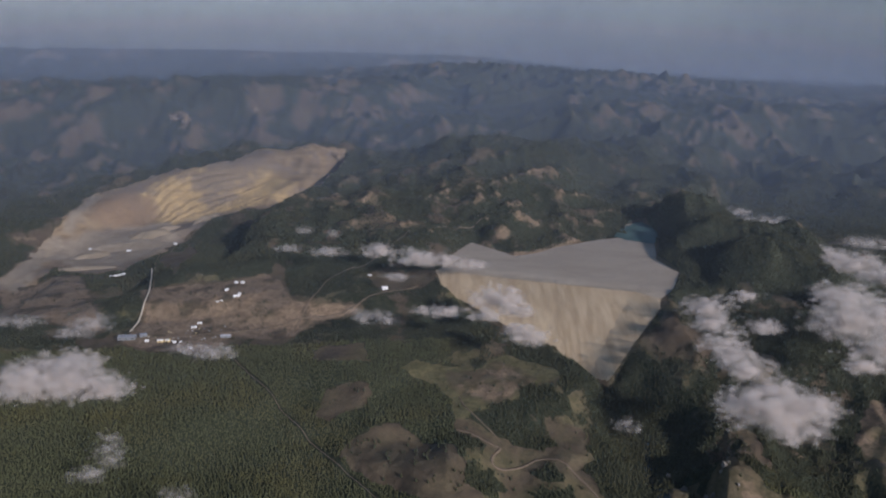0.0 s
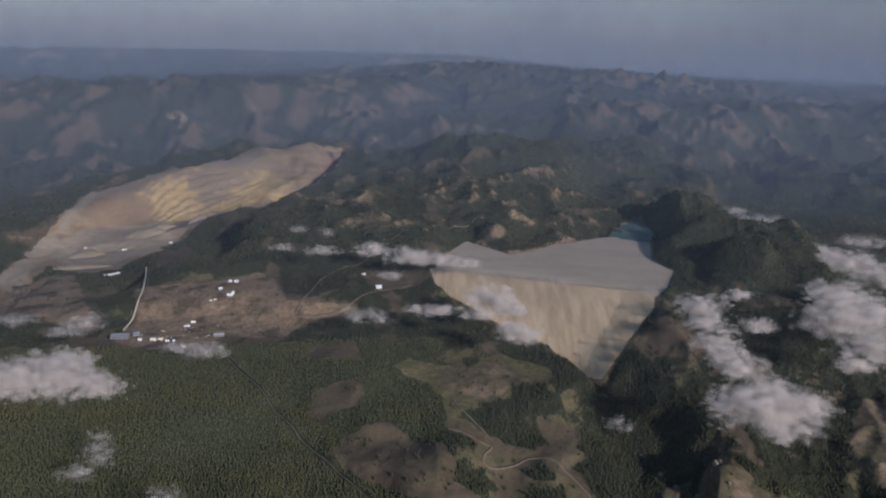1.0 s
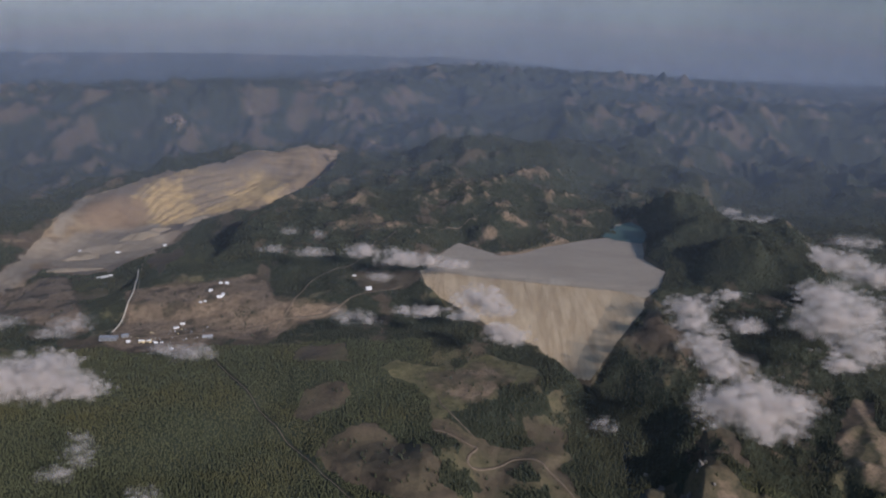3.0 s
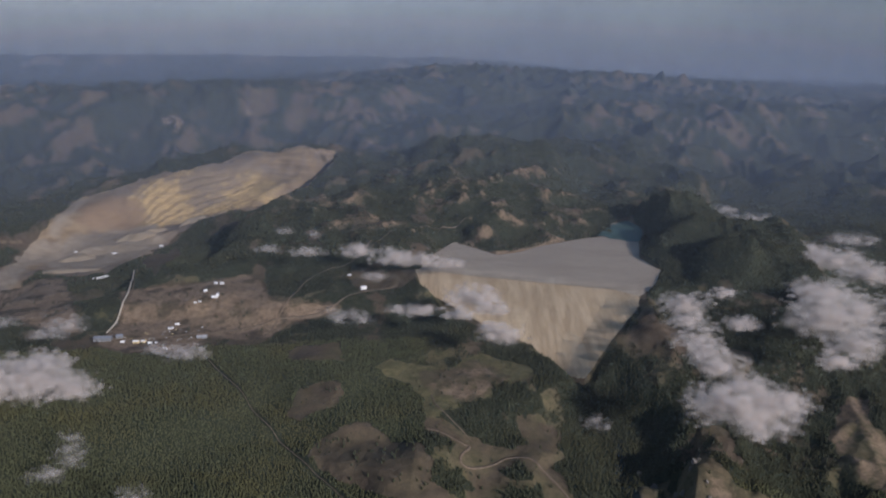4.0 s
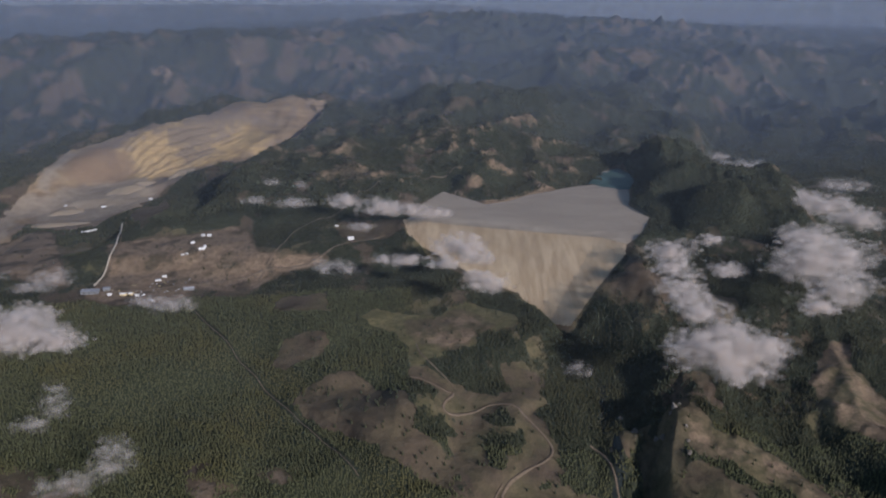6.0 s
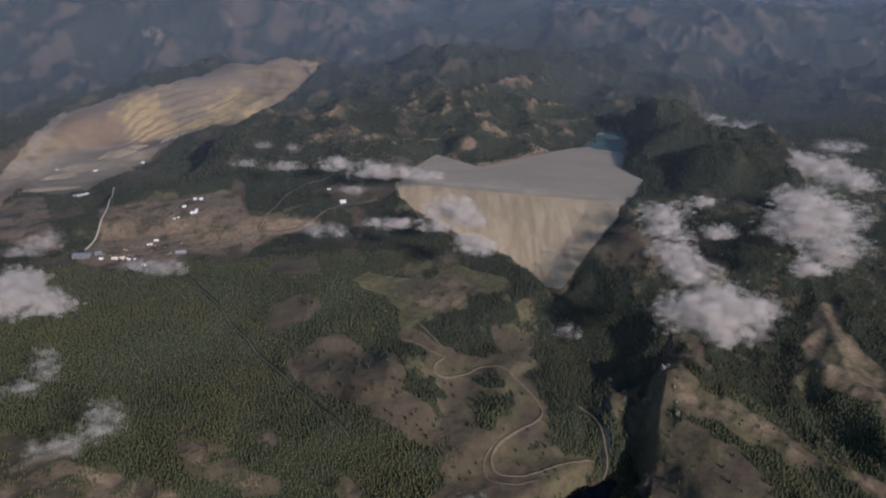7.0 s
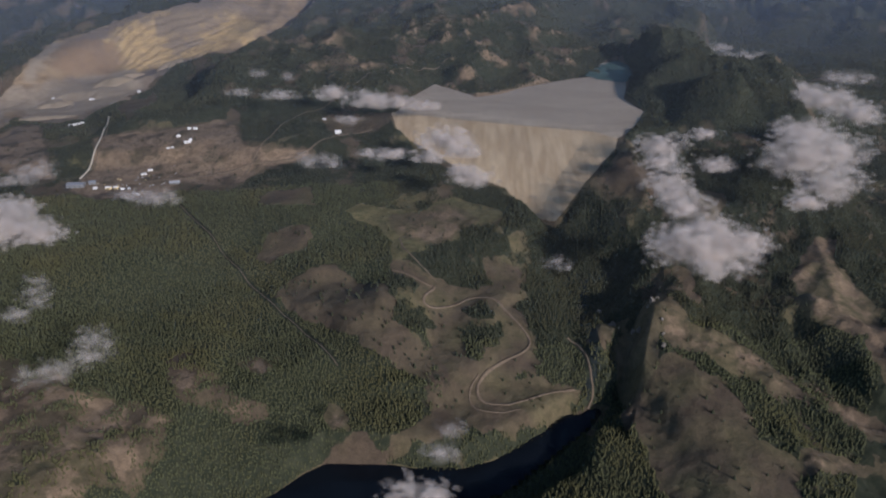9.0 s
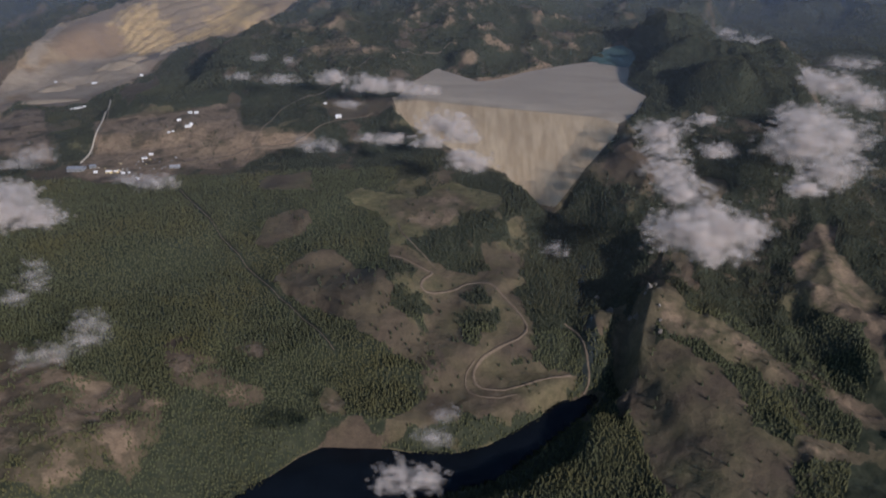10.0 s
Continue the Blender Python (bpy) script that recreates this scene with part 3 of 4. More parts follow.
def ground_material():
    m = material("open_ground", 0.95)
    k = Net(m)
    broad, mid, fine, grain = k.noise(90, 5), k.noise(22, 7, 0.65), k.noise(5, 5), k.noise(1.1, 3)
    soil = k.mix(k.ramp(mid, 0.35, 0.65), (0.069, 0.052, 0.036), (0.102, 0.077, 0.052))
    soil = k.mix(k.ramp(fine, 0.3, 0.7), soil, (0.108, 0.080, 0.055))
    grass = k.mix(k.ramp(fine, 0.35, 0.65), (0.098, 0.092, 0.042), (0.158, 0.136, 0.068))
    open_land = k.mix(k.math("MULTIPLY", k.attr("grass"), 1.0), soil, grass)
    wood_floor = k.mix(k.ramp(fine, 0.35, 0.7), (0.026, 0.032, 0.019), (0.046, 0.050, 0.029))
    wood = k.math("ADD", k.attr("wood"), k.math("MULTIPLY", k.math("SUBTRACT", fine, 0.5), 0.9))
    wood = k.math("ADD", wood, k.math("MULTIPLY", k.math("SUBTRACT", mid, 0.5), 0.5))
    cover = k.mix(k.ramp(wood, 0.42, 0.58), open_land, wood_floor)
    rock = k.mix(k.ramp(fine, 0.3, 0.7), (0.30, 0.215, 0.14), (0.17, 0.122, 0.08))
    bare = k.math("ADD", k.attr("bare"), k.math("MULTIPLY", k.math("SUBTRACT", mid, 0.5), 0.8))
    ragged = k.noise(34, 8, 0.72)
    bare = k.math("ADD", bare, k.math("MULTIPLY", k.math("SUBTRACT", ragged, 0.5), 1.6))
    bare = k.math("ADD", bare, k.math("MULTIPLY", k.math("SUBTRACT", fine, 0.5), 0.7))
    cover = k.mix(k.math("MULTIPLY", k.ramp(bare, 0.44, 0.72), 0.85), cover, rock)
    cover = k.mix(k.ramp(grain, 0.2, 0.8), k.mix(0.35, cover, (0.02, 0.02, 0.015)), cover)
    k.color(cover)
    k.bump(k.math("ADD", fine, k.math("MULTIPLY", grain, 0.4)), 0.6, 1.2)
    return m


def tailings_material():
    m = material("tailings", 0.8)
    k = Net(m)
    streak = k.noise(30, 7, 0.7, (0.4, 1.2, 1))
    fine, grain = k.noise(7, 5), k.noise(1.4, 3)
    c = k.mix(k.ramp(streak, 0.35, 0.65), (0.30, 0.245, 0.18), (0.42, 0.35, 0.26))
    c = k.mix(k.math("MULTIPLY", k.ramp(fine, 0.5, 0.75), 0.5), c, (0.20, 0.175, 0.15))
    c = k.mix(k.math("MULTIPLY", k.ramp(k.attr("damp"), 0.0, 1.0), 0.6), c, (0.29, 0.245, 0.19))
    k.color(c)
    k.bump(k.math("ADD", fine, k.math("MULTIPLY", grain, 0.3)), 0.2, 0.6)
    return m


def dam_material():
    m = material("dam_sand", 0.9)
    k = Net(m)
    gully = k.noise(9, 5, 0.6, (1.0, 0.16, 0.3))
    fine = k.noise(3.0, 4, 0.6, (1.0, 0.3, 0.5))
    broad = k.noise(45, 4)
    c = k.mix(k.ramp(gully, 0.36, 0.64), (0.30, 0.225, 0.14), (0.44, 0.345, 0.225))
    c = k.mix(k.math("MULTIPLY", k.ramp(fine, 0.35, 0.7), 0.45), c, (0.33, 0.265, 0.18))
    c = k.mix(k.math("MULTIPLY", k.ramp(broad, 0.45, 0.7), 0.5), c, (0.36, 0.265, 0.15))
    k.color(c)
    k.bump(k.math("ADD", gully, k.math("MULTIPLY", fine, 0.4)), 0.5, 1.0)
    return m


def mine_material():
    m = material("mine_rock", 0.95)
    k = Net(m)
    broad, mid, fine = k.noise(90, 8, 0.7), k.noise(38, 9, 0.78, (0.5, 1.3, 4)), k.noise(8, 6, 0.75, (0.6, 1.2, 2))
    c = k.mix(k.ramp(mid, 0.38, 0.62), (0.145, 0.106, 0.07), (0.26, 0.19, 0.115))
    c = k.mix(k.ramp(k.attr("ore"), 0.1, 0.9), c, k.mix(k.ramp(fine, 0.3, 0.7), (0.43, 0.305, 0.145), (0.27, 0.195, 0.11)))
    c = k.mix(k.math("MULTIPLY", k.ramp(broad, 0.46, 0.56), 0.75), c, (0.165, 0.135, 0.11))
    c = k.mix(k.math("MULTIPLY", k.ramp(fine, 0.5, 0.7), 0.45), c, (0.15, 0.12, 0.09))
    c = k.mix(k.math("MULTIPLY", k.attr("grey"), 0.85), c, k.mix(k.ramp(fine, 0.35, 0.65), (0.20, 0.165, 0.125), (0.29, 0.24, 0.18)))
    c = k.mix(k.math("MULTIPLY", k.attr("red"), 0.8), c, k.mix(k.ramp(fine, 0.3, 0.7), (0.17, 0.115, 0.075), (0.235, 0.165, 0.105)))
    k.color(c)
    k.bump(fine, 0.5, 1.5)
    return m


def road_material():
    m = material("gravel_road", 0.95)
    k = Net(m)
    k.color(k.mix(k.ramp(k.noise(3, 4), 0.3, 0.7), (0.115, 0.088, 0.062), (0.165, 0.125, 0.086)))
    return m


def water_material(name, deep, rough=0.12):
    m = material(name, rough)
    k = Net(m)
    k.bsdf.inputs["Specular IOR Level"].default_value = 0.08
    k.color(k.mix(k.ramp(k.noise(18, 4), 0.35, 0.65), deep, tuple(c * 1.35 for c in deep)))
    k.bump(k.noise(1.2, 3), 0.12, 0.2)
    return m


def foliage_material(name, dark, light):
    m = material(name, 0.85)
    k = Net(m)
    geo = k.n.new("ShaderNodeNewGeometry")
    c = k.mix(geo.outputs["Random Per Island"], dark, light)
    c = k.mix(k.math("MULTIPLY", k.ramp(k.noise(60, 4), 0.45, 0.65), 0.6), c, tuple(0.5 * (a + b) * f for a, b, f in zip(dark, light, (1.35, 1.15, 0.95))))
    k.color(c)
    return m


def plain_material(name, tint, rough=0.7, metal=0.0):
    m = material(name, rough)
    k = Net(m)
    k.bsdf.inputs["Metallic"].default_value = metal
    k.color(k.mix(k.math("MULTIPLY", k.ramp(k.noise(0.7, 4), 0.35, 0.75), 0.5), tint, tuple(c * 0.72 for c in tint)))
    return m


def mist_material(name, tint, alpha, low=None, top=None, grain=None):
    """White water droplets: part scattered forward, part back, the rest let through."""
    m = bpy.data.materials.new(name)
    m.use_nodes = True
    k = Net(m)
    k.n.remove(k.bsdf)
    clear, back, fore = k.n.new("ShaderNodeBsdfTransparent"), k.n.new("ShaderNodeBsdfDiffuse"), k.n.new("ShaderNodeBsdfTranslucent")
    back.inputs["Color"].default_value = fore.inputs["Color"].default_value = (*tint, 1)
    both, out = k.n.new("ShaderNodeMixShader"), k.n.new("ShaderNodeMixShader")
    both.inputs[0].default_value = 0.5
    k.l.new(back.outputs[0], both.inputs[1])
    k.l.new(fore.outputs[0], both.inputs[2])
    if top:
        split = k.n.new("ShaderNodeSeparateXYZ")
        k.l.new(k.pos, split.inputs[0])
        thin = k.ramp(split.outputs["Z"], top, low)
        uneven = k.math("MULTIPLY_ADD", k.noise(900, 3), 0.4, 0.8)
        alpha = k.math("MULTIPLY", k.math("MULTIPLY", thin, uneven), alpha)
    if grain:
        alpha = k.math("MULTIPLY", k.ramp(k.noise(grain, 5, 0.6), 0.28, 0.72), alpha)
    k.put(out.inputs[0], alpha)
    k.l.new(clear.outputs[0], out.inputs[1])
    k.l.new(both.outputs[0], out.inputs[2])
    k.l.new(out.outputs[0], k.out.inputs["Surface"])
    return m
# ---- the ground: one sheet, finer ahead of the flight line, out to the horizon ----
def mesh_object(name, verts, faces, mat, smooth_faces=True, parent=None):
    """One mesh from arrays; faces all of one size."""
    me = bpy.data.meshes.new(name)
    faces = np.asarray(faces, np.int32)
    count, sides = faces.shape
    me.vertices.add(len(verts))
    me.vertices.foreach_set("co", np.asarray(verts, np.float32).ravel())
    me.loops.add(count * sides)
    me.loops.foreach_set("vertex_index", faces.ravel())
    me.polygons.add(count)
    me.polygons.foreach_set("loop_start", np.arange(0, count * sides, sides, dtype=np.int32))
    me.polygons.foreach_set("use_smooth", np.full(count, smooth_faces))
    me.update(calc_edges=True)
    me.materials.append(mat)
    ob = new(name, me)
    ob.parent = parent
    return ob


def float_attr(ob, name, values):
    ob.data.attributes.new(name, "FLOAT", "POINT").data.foreach_set("value", np.asarray(values, np.float32).ravel())


def grid_faces(rows, cols):
    i = np.arange(rows * cols).reshape(rows, cols)
    return np.stack([i[:-1, :-1], i[:-1, 1:], i[1:, 1:], i[1:, :-1]], -1).reshape(-1, 4)


angles = np.radians(np.concatenate([np.linspace(-180, -42, 70, endpoint=False), np.linspace(-42, 42, 620), np.linspace(42, 180, 71)[1:]]))
radii = np.concatenate([[0.01, 60, 120, 180], np.geomspace(220, 4900, 640)])
rr, aa = np.meshgrid(radii, angles, indexing="ij")
gx, gy = 30 + rr * np.sin(aa), -10 + rr * np.cos(aa)
gz = land(gx.ravel(), gy.ravel()).reshape(gx.shape)
gz -= 5 * smooth(3, 22, inside(gx.ravel(), gy.ravel(), PIT)).reshape(gx.shape)  # the mine's floor is laid over it
ground = mesh_object("ground", np.stack([gx, gy, gz], -1).reshape(-1, 3), grid_faces(*gx.shape)[:, ::-1], ground_material())
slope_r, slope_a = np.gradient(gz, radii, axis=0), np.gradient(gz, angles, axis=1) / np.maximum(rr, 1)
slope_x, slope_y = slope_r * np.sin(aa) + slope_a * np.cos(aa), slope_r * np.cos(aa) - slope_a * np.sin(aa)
sunny = np.clip(-(slope_x * 0.63 - slope_y * 0.775), -0.7, 0.7)  # slopes facing the sun lamp: sparser woods, and sunlight put into the colour
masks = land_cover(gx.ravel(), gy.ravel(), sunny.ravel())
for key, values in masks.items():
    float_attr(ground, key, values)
tagged(ground, "rolling brown and wooded mountain land under thin haze", "ground", kind="structure")
# ---- the tailings pond, its dam, the lake, the mine and the roads ----
def patch(name, outline, height, mat, step, margin=3.0, fray=0.0):
    """A surface laid over the ground within an outline."""
    px, py = zip(*outline)
    xs, ys = np.arange(min(px) - margin - step, max(px) + margin + step, step), np.arange(min(py) - margin - step, max(py) + margin + step, step)
    x, y = np.meshgrid(xs, ys, indexing="ij")
    keep = inside(x, y, outline) + fray * fbm(x, y, 18, 3) > -margin
    z = height(x.ravel(), y.ravel()).reshape(x.shape)
    faces = grid_faces(*x.shape)[:, ::-1]
    faces = faces[keep.ravel()[faces].all(1)]
    used, faces = np.unique(faces, return_inverse=True)
    verts = np.stack([x, y, z], -1).reshape(-1, 3)[used]
    return mesh_object(name, verts, faces.reshape(-1, 4), mat), verts[:, 0], verts[:, 1]


beach, bx, by = patch("tailings_beach", POND, lambda x, y: POND_Z + 0.25 * fbm(x, y, 40, 3), tailings_material(), 2.5, 3.5)
damp = smooth(4, 40, to_line(bx, by, CREST)[0] + 12 * fbm(bx, by, 60, 3)) * smooth(10, 80, bx)
float_attr(beach, "damp", damp)
tagged(beach, "flat grey tailings beach filling the valley behind a dam", "tailings pond", kind="structure")
dam, bx, by = patch("tailings_dam", DAM, lambda x, y: dam_height(x, y) + 0.35 * fbm(x * 3, y * 0.6, 12, 3), dam_material(), 1.6, 2.5)
tagged(dam, "steep pale sand face of a tailings dam with erosion streaks", "dam", kind="structure")
POND_END = [(226, 900), (240, 926), (257, 960), (281, 990), (290, 960), (282, 913), (268, 868), (254, 872), (236, 884)]
pool, bx, by = patch("pond_water", POND_END, lambda x, y: 0 * x + POND_Z + 0.45, water_material("turquoise_water", (0.05, 0.088, 0.078), 0.5), 2.5, 2.0, 6.0)
tagged(pool, "turquoise pool at the far end of the tailings pond", "water", kind="structure")
lake, bx, by = patch("lake_water", LAKE_SHORE, lambda x, y: 0 * x + LAKE_Z, water_material("lake_water", (0.005, 0.007, 0.010)), 4.0, 7.0)
tagged(lake, "dark still lake in the shaded valley bottom", "water", kind="structure")
river, bx, by = patch("river_water", [(143, 388), (150, 400), (153, 425), (148, 450), (156, 480), (160, 505), (166, 505), (162, 478), (155, 450), (160, 425), (157, 400), (148, 384)], lambda x, y: land(x, y) + 0.15, water_material("river_water", (0.02, 0.024, 0.022)), 1.5, 0.5)
tagged(river, "narrow dark river in the gorge", "water", kind="structure")
mine, bx, by = patch("open_pit_mine", PIT, lambda x, y: land(x, y) + 0.35, mine_material(), 2.0, 1.0, 14.0)
for key, polys in (("grey", (RAMP, FLATS, STRIP)), ("red", (RED_BANK,))):
    float_attr(mine, key, np.max([smooth(-7, 5, inside(bx, by, poly) + 8 * fbm(bx, by, 16, 3)) for poly in polys], axis=0))
ore = smooth(75, 25, to_line(bx, by, [(-395, 1140, 0), (-330, 1152, 0), (-250, 1140, 0)])[0] + 30 * fbm(bx, by, 60, 3))
float_attr(mine, "ore", ore)
tagged(mine, "terraced open pit mine of bare tan rock", "mine", kind="structure")


def road(name, line, width, mat, label):
    pts = np.array([p[:2] for p in line], float)
    for _ in range(3):  # round the corners
        a, b = pts[:-1], pts[1:]
        pts = np.concatenate([pts[:1], np.stack([0.75 * a + 0.25 * b, 0.25 * a + 0.75 * b], 1).reshape(-1, 2), pts[-1:]])
    dense = [pts[0]]
    for a, b in zip(pts, pts[1:]):
        n = max(1, int(np.hypot(*(b - a)) / 2))
        dense += [a + (b - a) * i / n for i in range(1, n + 1)]
    pts = np.array(dense)
    along = np.gradient(pts, axis=0)
    along /= np.linalg.norm(along, axis=1)[:, None] + 1e-9
    side = np.stack([along[:, 1], -along[:, 0]], 1)
    wide = width * (1 + 0.25 * fbm(pts[:, 0], pts[:, 1], 12, 2))
    rows = np.stack([pts + side * (wide * f)[:, None] for f in (-0.6, -0.5, 0, 0.5, 0.6)], 1)
    z = land(rows[..., 0].ravel(), rows[..., 1].ravel()).reshape(rows.shape[:2]) + np.array([-0.5, 0.28, 0.34, 0.28, -0.5])
    ob = mesh_object(name, np.concatenate([rows, z[..., None]], -1).reshape(-1, 3), grid_faces(*rows.shape[:2]), mat)
    return tagged(ob, label, "road", kind="structure")


gravel = road_material()
road("road", ROAD_TERRACE, 1.7, gravel, "winding pale dirt road across the terrace")
road("road", ROAD_LOWER, 0.9, gravel, "dirt track looping above the lake shore")
road("road", ROAD_UPPER, 0.9, gravel, "pale dirt track down from the tan field")
road("road", FIRE_BREAK, 0.45, gravel, "thin pale track running straight through the forest")
road("road", ROAD_RIVER, 1.1, gravel, "grey gravel road along the gorge floor")
road("road", ROAD_TOWN, 1.5, gravel, "broad dirt road through the mill yard")
road("road", ROAD_HILL, 1.3, gravel, "dirt road climbing through the woods")
road("road", [(-347, 1008, 0), (-380, 985, 0), (-440, 1000, 0), (-480, 960, 0), (-510, 890, 0)], 5.0, gravel, "wide haul road across the mine floor")
road("road", [(-340, 1075, 0), (-300, 1095, 0), (-250, 1105, 0), (-200, 1170, 0), (-160, 1240, 0)], 3.0, gravel, "haul road cut along the pit wall")
# ---- the woods ----
def cone_trees(name, x, y, z, high, wide, mat, label, tiers=2, sides=5):
    """Many conifers in one mesh, each one or two jagged cones."""
    n = len(x)
    rs = np.random.RandomState(len(x))
    verts, faces, base = [], [], 0
    turn = rs.rand(n) * 6.28
    lean = (rs.rand(n, 2) - 0.5) * 0.12
    for k in range(tiers):
        low, top, spread = ((0.05, 1.0, 1.0), (0.42, 1.12, 0.66))[k] if tiers == 2 else (0.0, 1.0, 1.0)
        if tiers == 2 and k == 0:
            top = 0.75
        ring = np.arange(sides) * 2 * math.pi / sides
        a = turn[:, None] + ring[None] + 0.5 * k
        reach = wide[:, None] * spread * (0.75 + 0.5 * rs.rand(n, sides))
        v = np.zeros((n, sides + 1, 3))
        v[:, :sides, 0], v[:, :sides, 1] = x[:, None] + reach * np.cos(a), y[:, None] + reach * np.sin(a)
        v[:, :sides, 2] = z[:, None] + high[:, None] * (low + 0.08 * rs.rand(n, sides))
        v[:, sides, 0], v[:, sides, 1], v[:, sides, 2] = x + lean[:, 0] * high, y + lean[:, 1] * high, z + high * top
        i = base + np.arange(n)[:, None] * (sides + 1)
        j = np.arange(sides)
        faces.append(np.stack([i + j, i + (j + 1) % sides, np.broadcast_to(i + sides, (n, sides))], -1).reshape(-1, 3))
        verts.append(v.reshape(-1, 3))
        base += n * (sides + 1)
    ob = mesh_object(name, np.concatenate(verts), np.concatenate(faces), mat, False)
    return tagged(ob, label, "forest", kind="stuff")


def scatter(x0, x1, y0, y1, step, seed):
    rs = np.random.RandomState(seed)
    x, y = np.meshgrid(np.arange(x0, x1, step), np.arange(y0, y1, step))
    x, y = x.ravel() + (rs.rand(x.size) - 0.5) * step * 1.3, y.ravel() + (rs.rand(x.size) - 0.5) * step * 1.3
    seen = np.abs(x - 34) < 40 + (y + 15) * 0.62
    x, y = x[seen], y[seen]
    loose = smooth(640, 800, y)
    keep = woodland(x, y) + 0.35 * fbm(x, y, 9, 2) > 0.30 - 0.12 * loose + (0.4 + 0.18 * loose) * rs.rand(x.size)
    return x[keep], y[keep], rs


fir = foliage_material("fir", (0.029, 0.033, 0.019), (0.049, 0.053, 0.031))
pine = foliage_material("pine", (0.053, 0.057, 0.029), (0.080, 0.085, 0.042))
REGIONS = [
    (-430, 20, 250, 420, 1.45, pine, "thick olive-green conifer forest on the lower slope"),
    (20, 420, 250, 420, 1.75, pine, "conifer forest on the lake's far bank and spurs"),
    (-430, 20, 420, 620, 1.55, pine, "even dense conifer forest below the mill"),
    (20, 480, 420, 620, 1.9, fir, "dark conifer forest round the gorge and terrace"),
    (-480, 40, 620, 800, 2.4, fir, "patchy conifer forest between mill and hill"),
    (40, 560, 620, 800, 2.4, fir, "dark conifer forest on the ridge beside the dam"),
    (-600, 700, 800, 1050, 3.0, fir, "dark conifer forest over the hill and far ridge"),
    (-800, 900, 1050, 1500, 4.4, fir, "far dark woods on the mountain slopes"),
]
for i, (x0, x1, y0, y1, step, mat, label) in enumerate(REGIONS):
    tx, ty, rs = scatter(x0, x1, y0, y1, step, 11 + i)
    grown = 0.65 + 0.7 * rs.rand(len(tx)) ** 1.5
    far = step > 2.8
    high = ((1.7 if x0 < 0 else 2.4) if not far else 1.7 + 0.25 * step) * grown
    wide = ((0.52 if x0 < 0 else 0.60) if not far else 0.33 * step) * (0.75 + 0.5 * rs.rand(len(tx)))
    cone_trees("conifer_forest", tx, ty, land(tx, ty) - 0.15, high, wide, mat, label, 1 if step > 2.2 else 2, 5 if step < 3 else 4)
# ---- the mill, its sheds and houses, the conveyor ----
def part(name, bm, mat, parent, label=""):
    me = bpy.data.meshes.new(name)
    bm.to_mesh(me)
    bm.free()
    me.materials.append(mat)
    ob = new(name, me)
    ob.parent = parent
    return tagged(ob, label)


def block(bm, x, y, z, lx, ly, lz):
    """A box with its base centre at x, y, z, added to bm."""
    made = bmesh.ops.create_cube(bm, size=1)["verts"]
    for v in made:
        v.co = Vector((x + v.co.x * lx, y + v.co.y * ly, z + (v.co.z + 0.5) * lz))
    return bm


def gable(lx, ly, rise, over=0.15, thick=0.08):
    """A pitched roof with its ridge along x and the eaves at z = 0."""
    bm = bmesh.new()
    x, y = lx / 2 + over, ly / 2 + over
    low = -over * rise / (ly / 2)
    rings = []
    for sx in (-x, x):
        rings.append([bm.verts.new(p) for p in ((sx, -y, low), (sx, 0, rise), (sx, y, low), (sx, y, low + thick), (sx, 0, rise + thick), (sx, -y, low + thick))])
    a, b = rings
    bm.faces.new(a[::-1])
    bm.faces.new(b)
    for i in range(6):
        bm.faces.new((a[i], a[(i + 1) % 6], b[(i + 1) % 6], b[i]))
    bmesh.ops.recalc_face_normals(bm, faces=bm.faces[:])
    return bm


def walls(lx, ly, lz, rise):
    """Hollow walls with gable ends."""
    bm = bmesh.new()
    t = 0.1
    for s in (-1, 1):
        block(bm, 0, s * (ly / 2 - t / 2), 0, lx, t, lz)
        outline = [(-ly / 2 + t, 0), (ly / 2 - t, 0), (ly / 2 - t, lz), (0, lz + rise * 0.97), (-ly / 2 + t, lz)]
        near = [bm.verts.new((s * lx / 2, y, z)) for y, z in outline]
        back = [bm.verts.new((s * (lx / 2 - t), y, z)) for y, z in outline]
        bm.faces.new(near)
        bm.faces.new(back[::-1])
        for i in range(5):
            bm.faces.new((near[i], near[(i + 1) % 5], back[(i + 1) % 5], back[i]))
    bmesh.ops.recalc_face_normals(bm, faces=bm.faces[:])
    return bm


white_wall, cream_wall, grey_wall = plain_material("white_cladding", (0.74, 0.73, 0.70)), plain_material("cream_cladding", (0.70, 0.55, 0.28)), plain_material("grey_cladding", (0.19, 0.195, 0.20))
white_roof, grey_roof, blue_roof = plain_material("white_sheet_roof", (0.78, 0.77, 0.75), 0.5), plain_material("grey_sheet_roof", (0.33, 0.33, 0.34), 0.5), plain_material("blue_grey_roof", (0.21, 0.225, 0.25), 0.5)
dark = plain_material("dark_opening", (0.03, 0.03, 0.035), 0.4)
steel = plain_material("painted_steel", (0.35, 0.35, 0.34), 0.5)


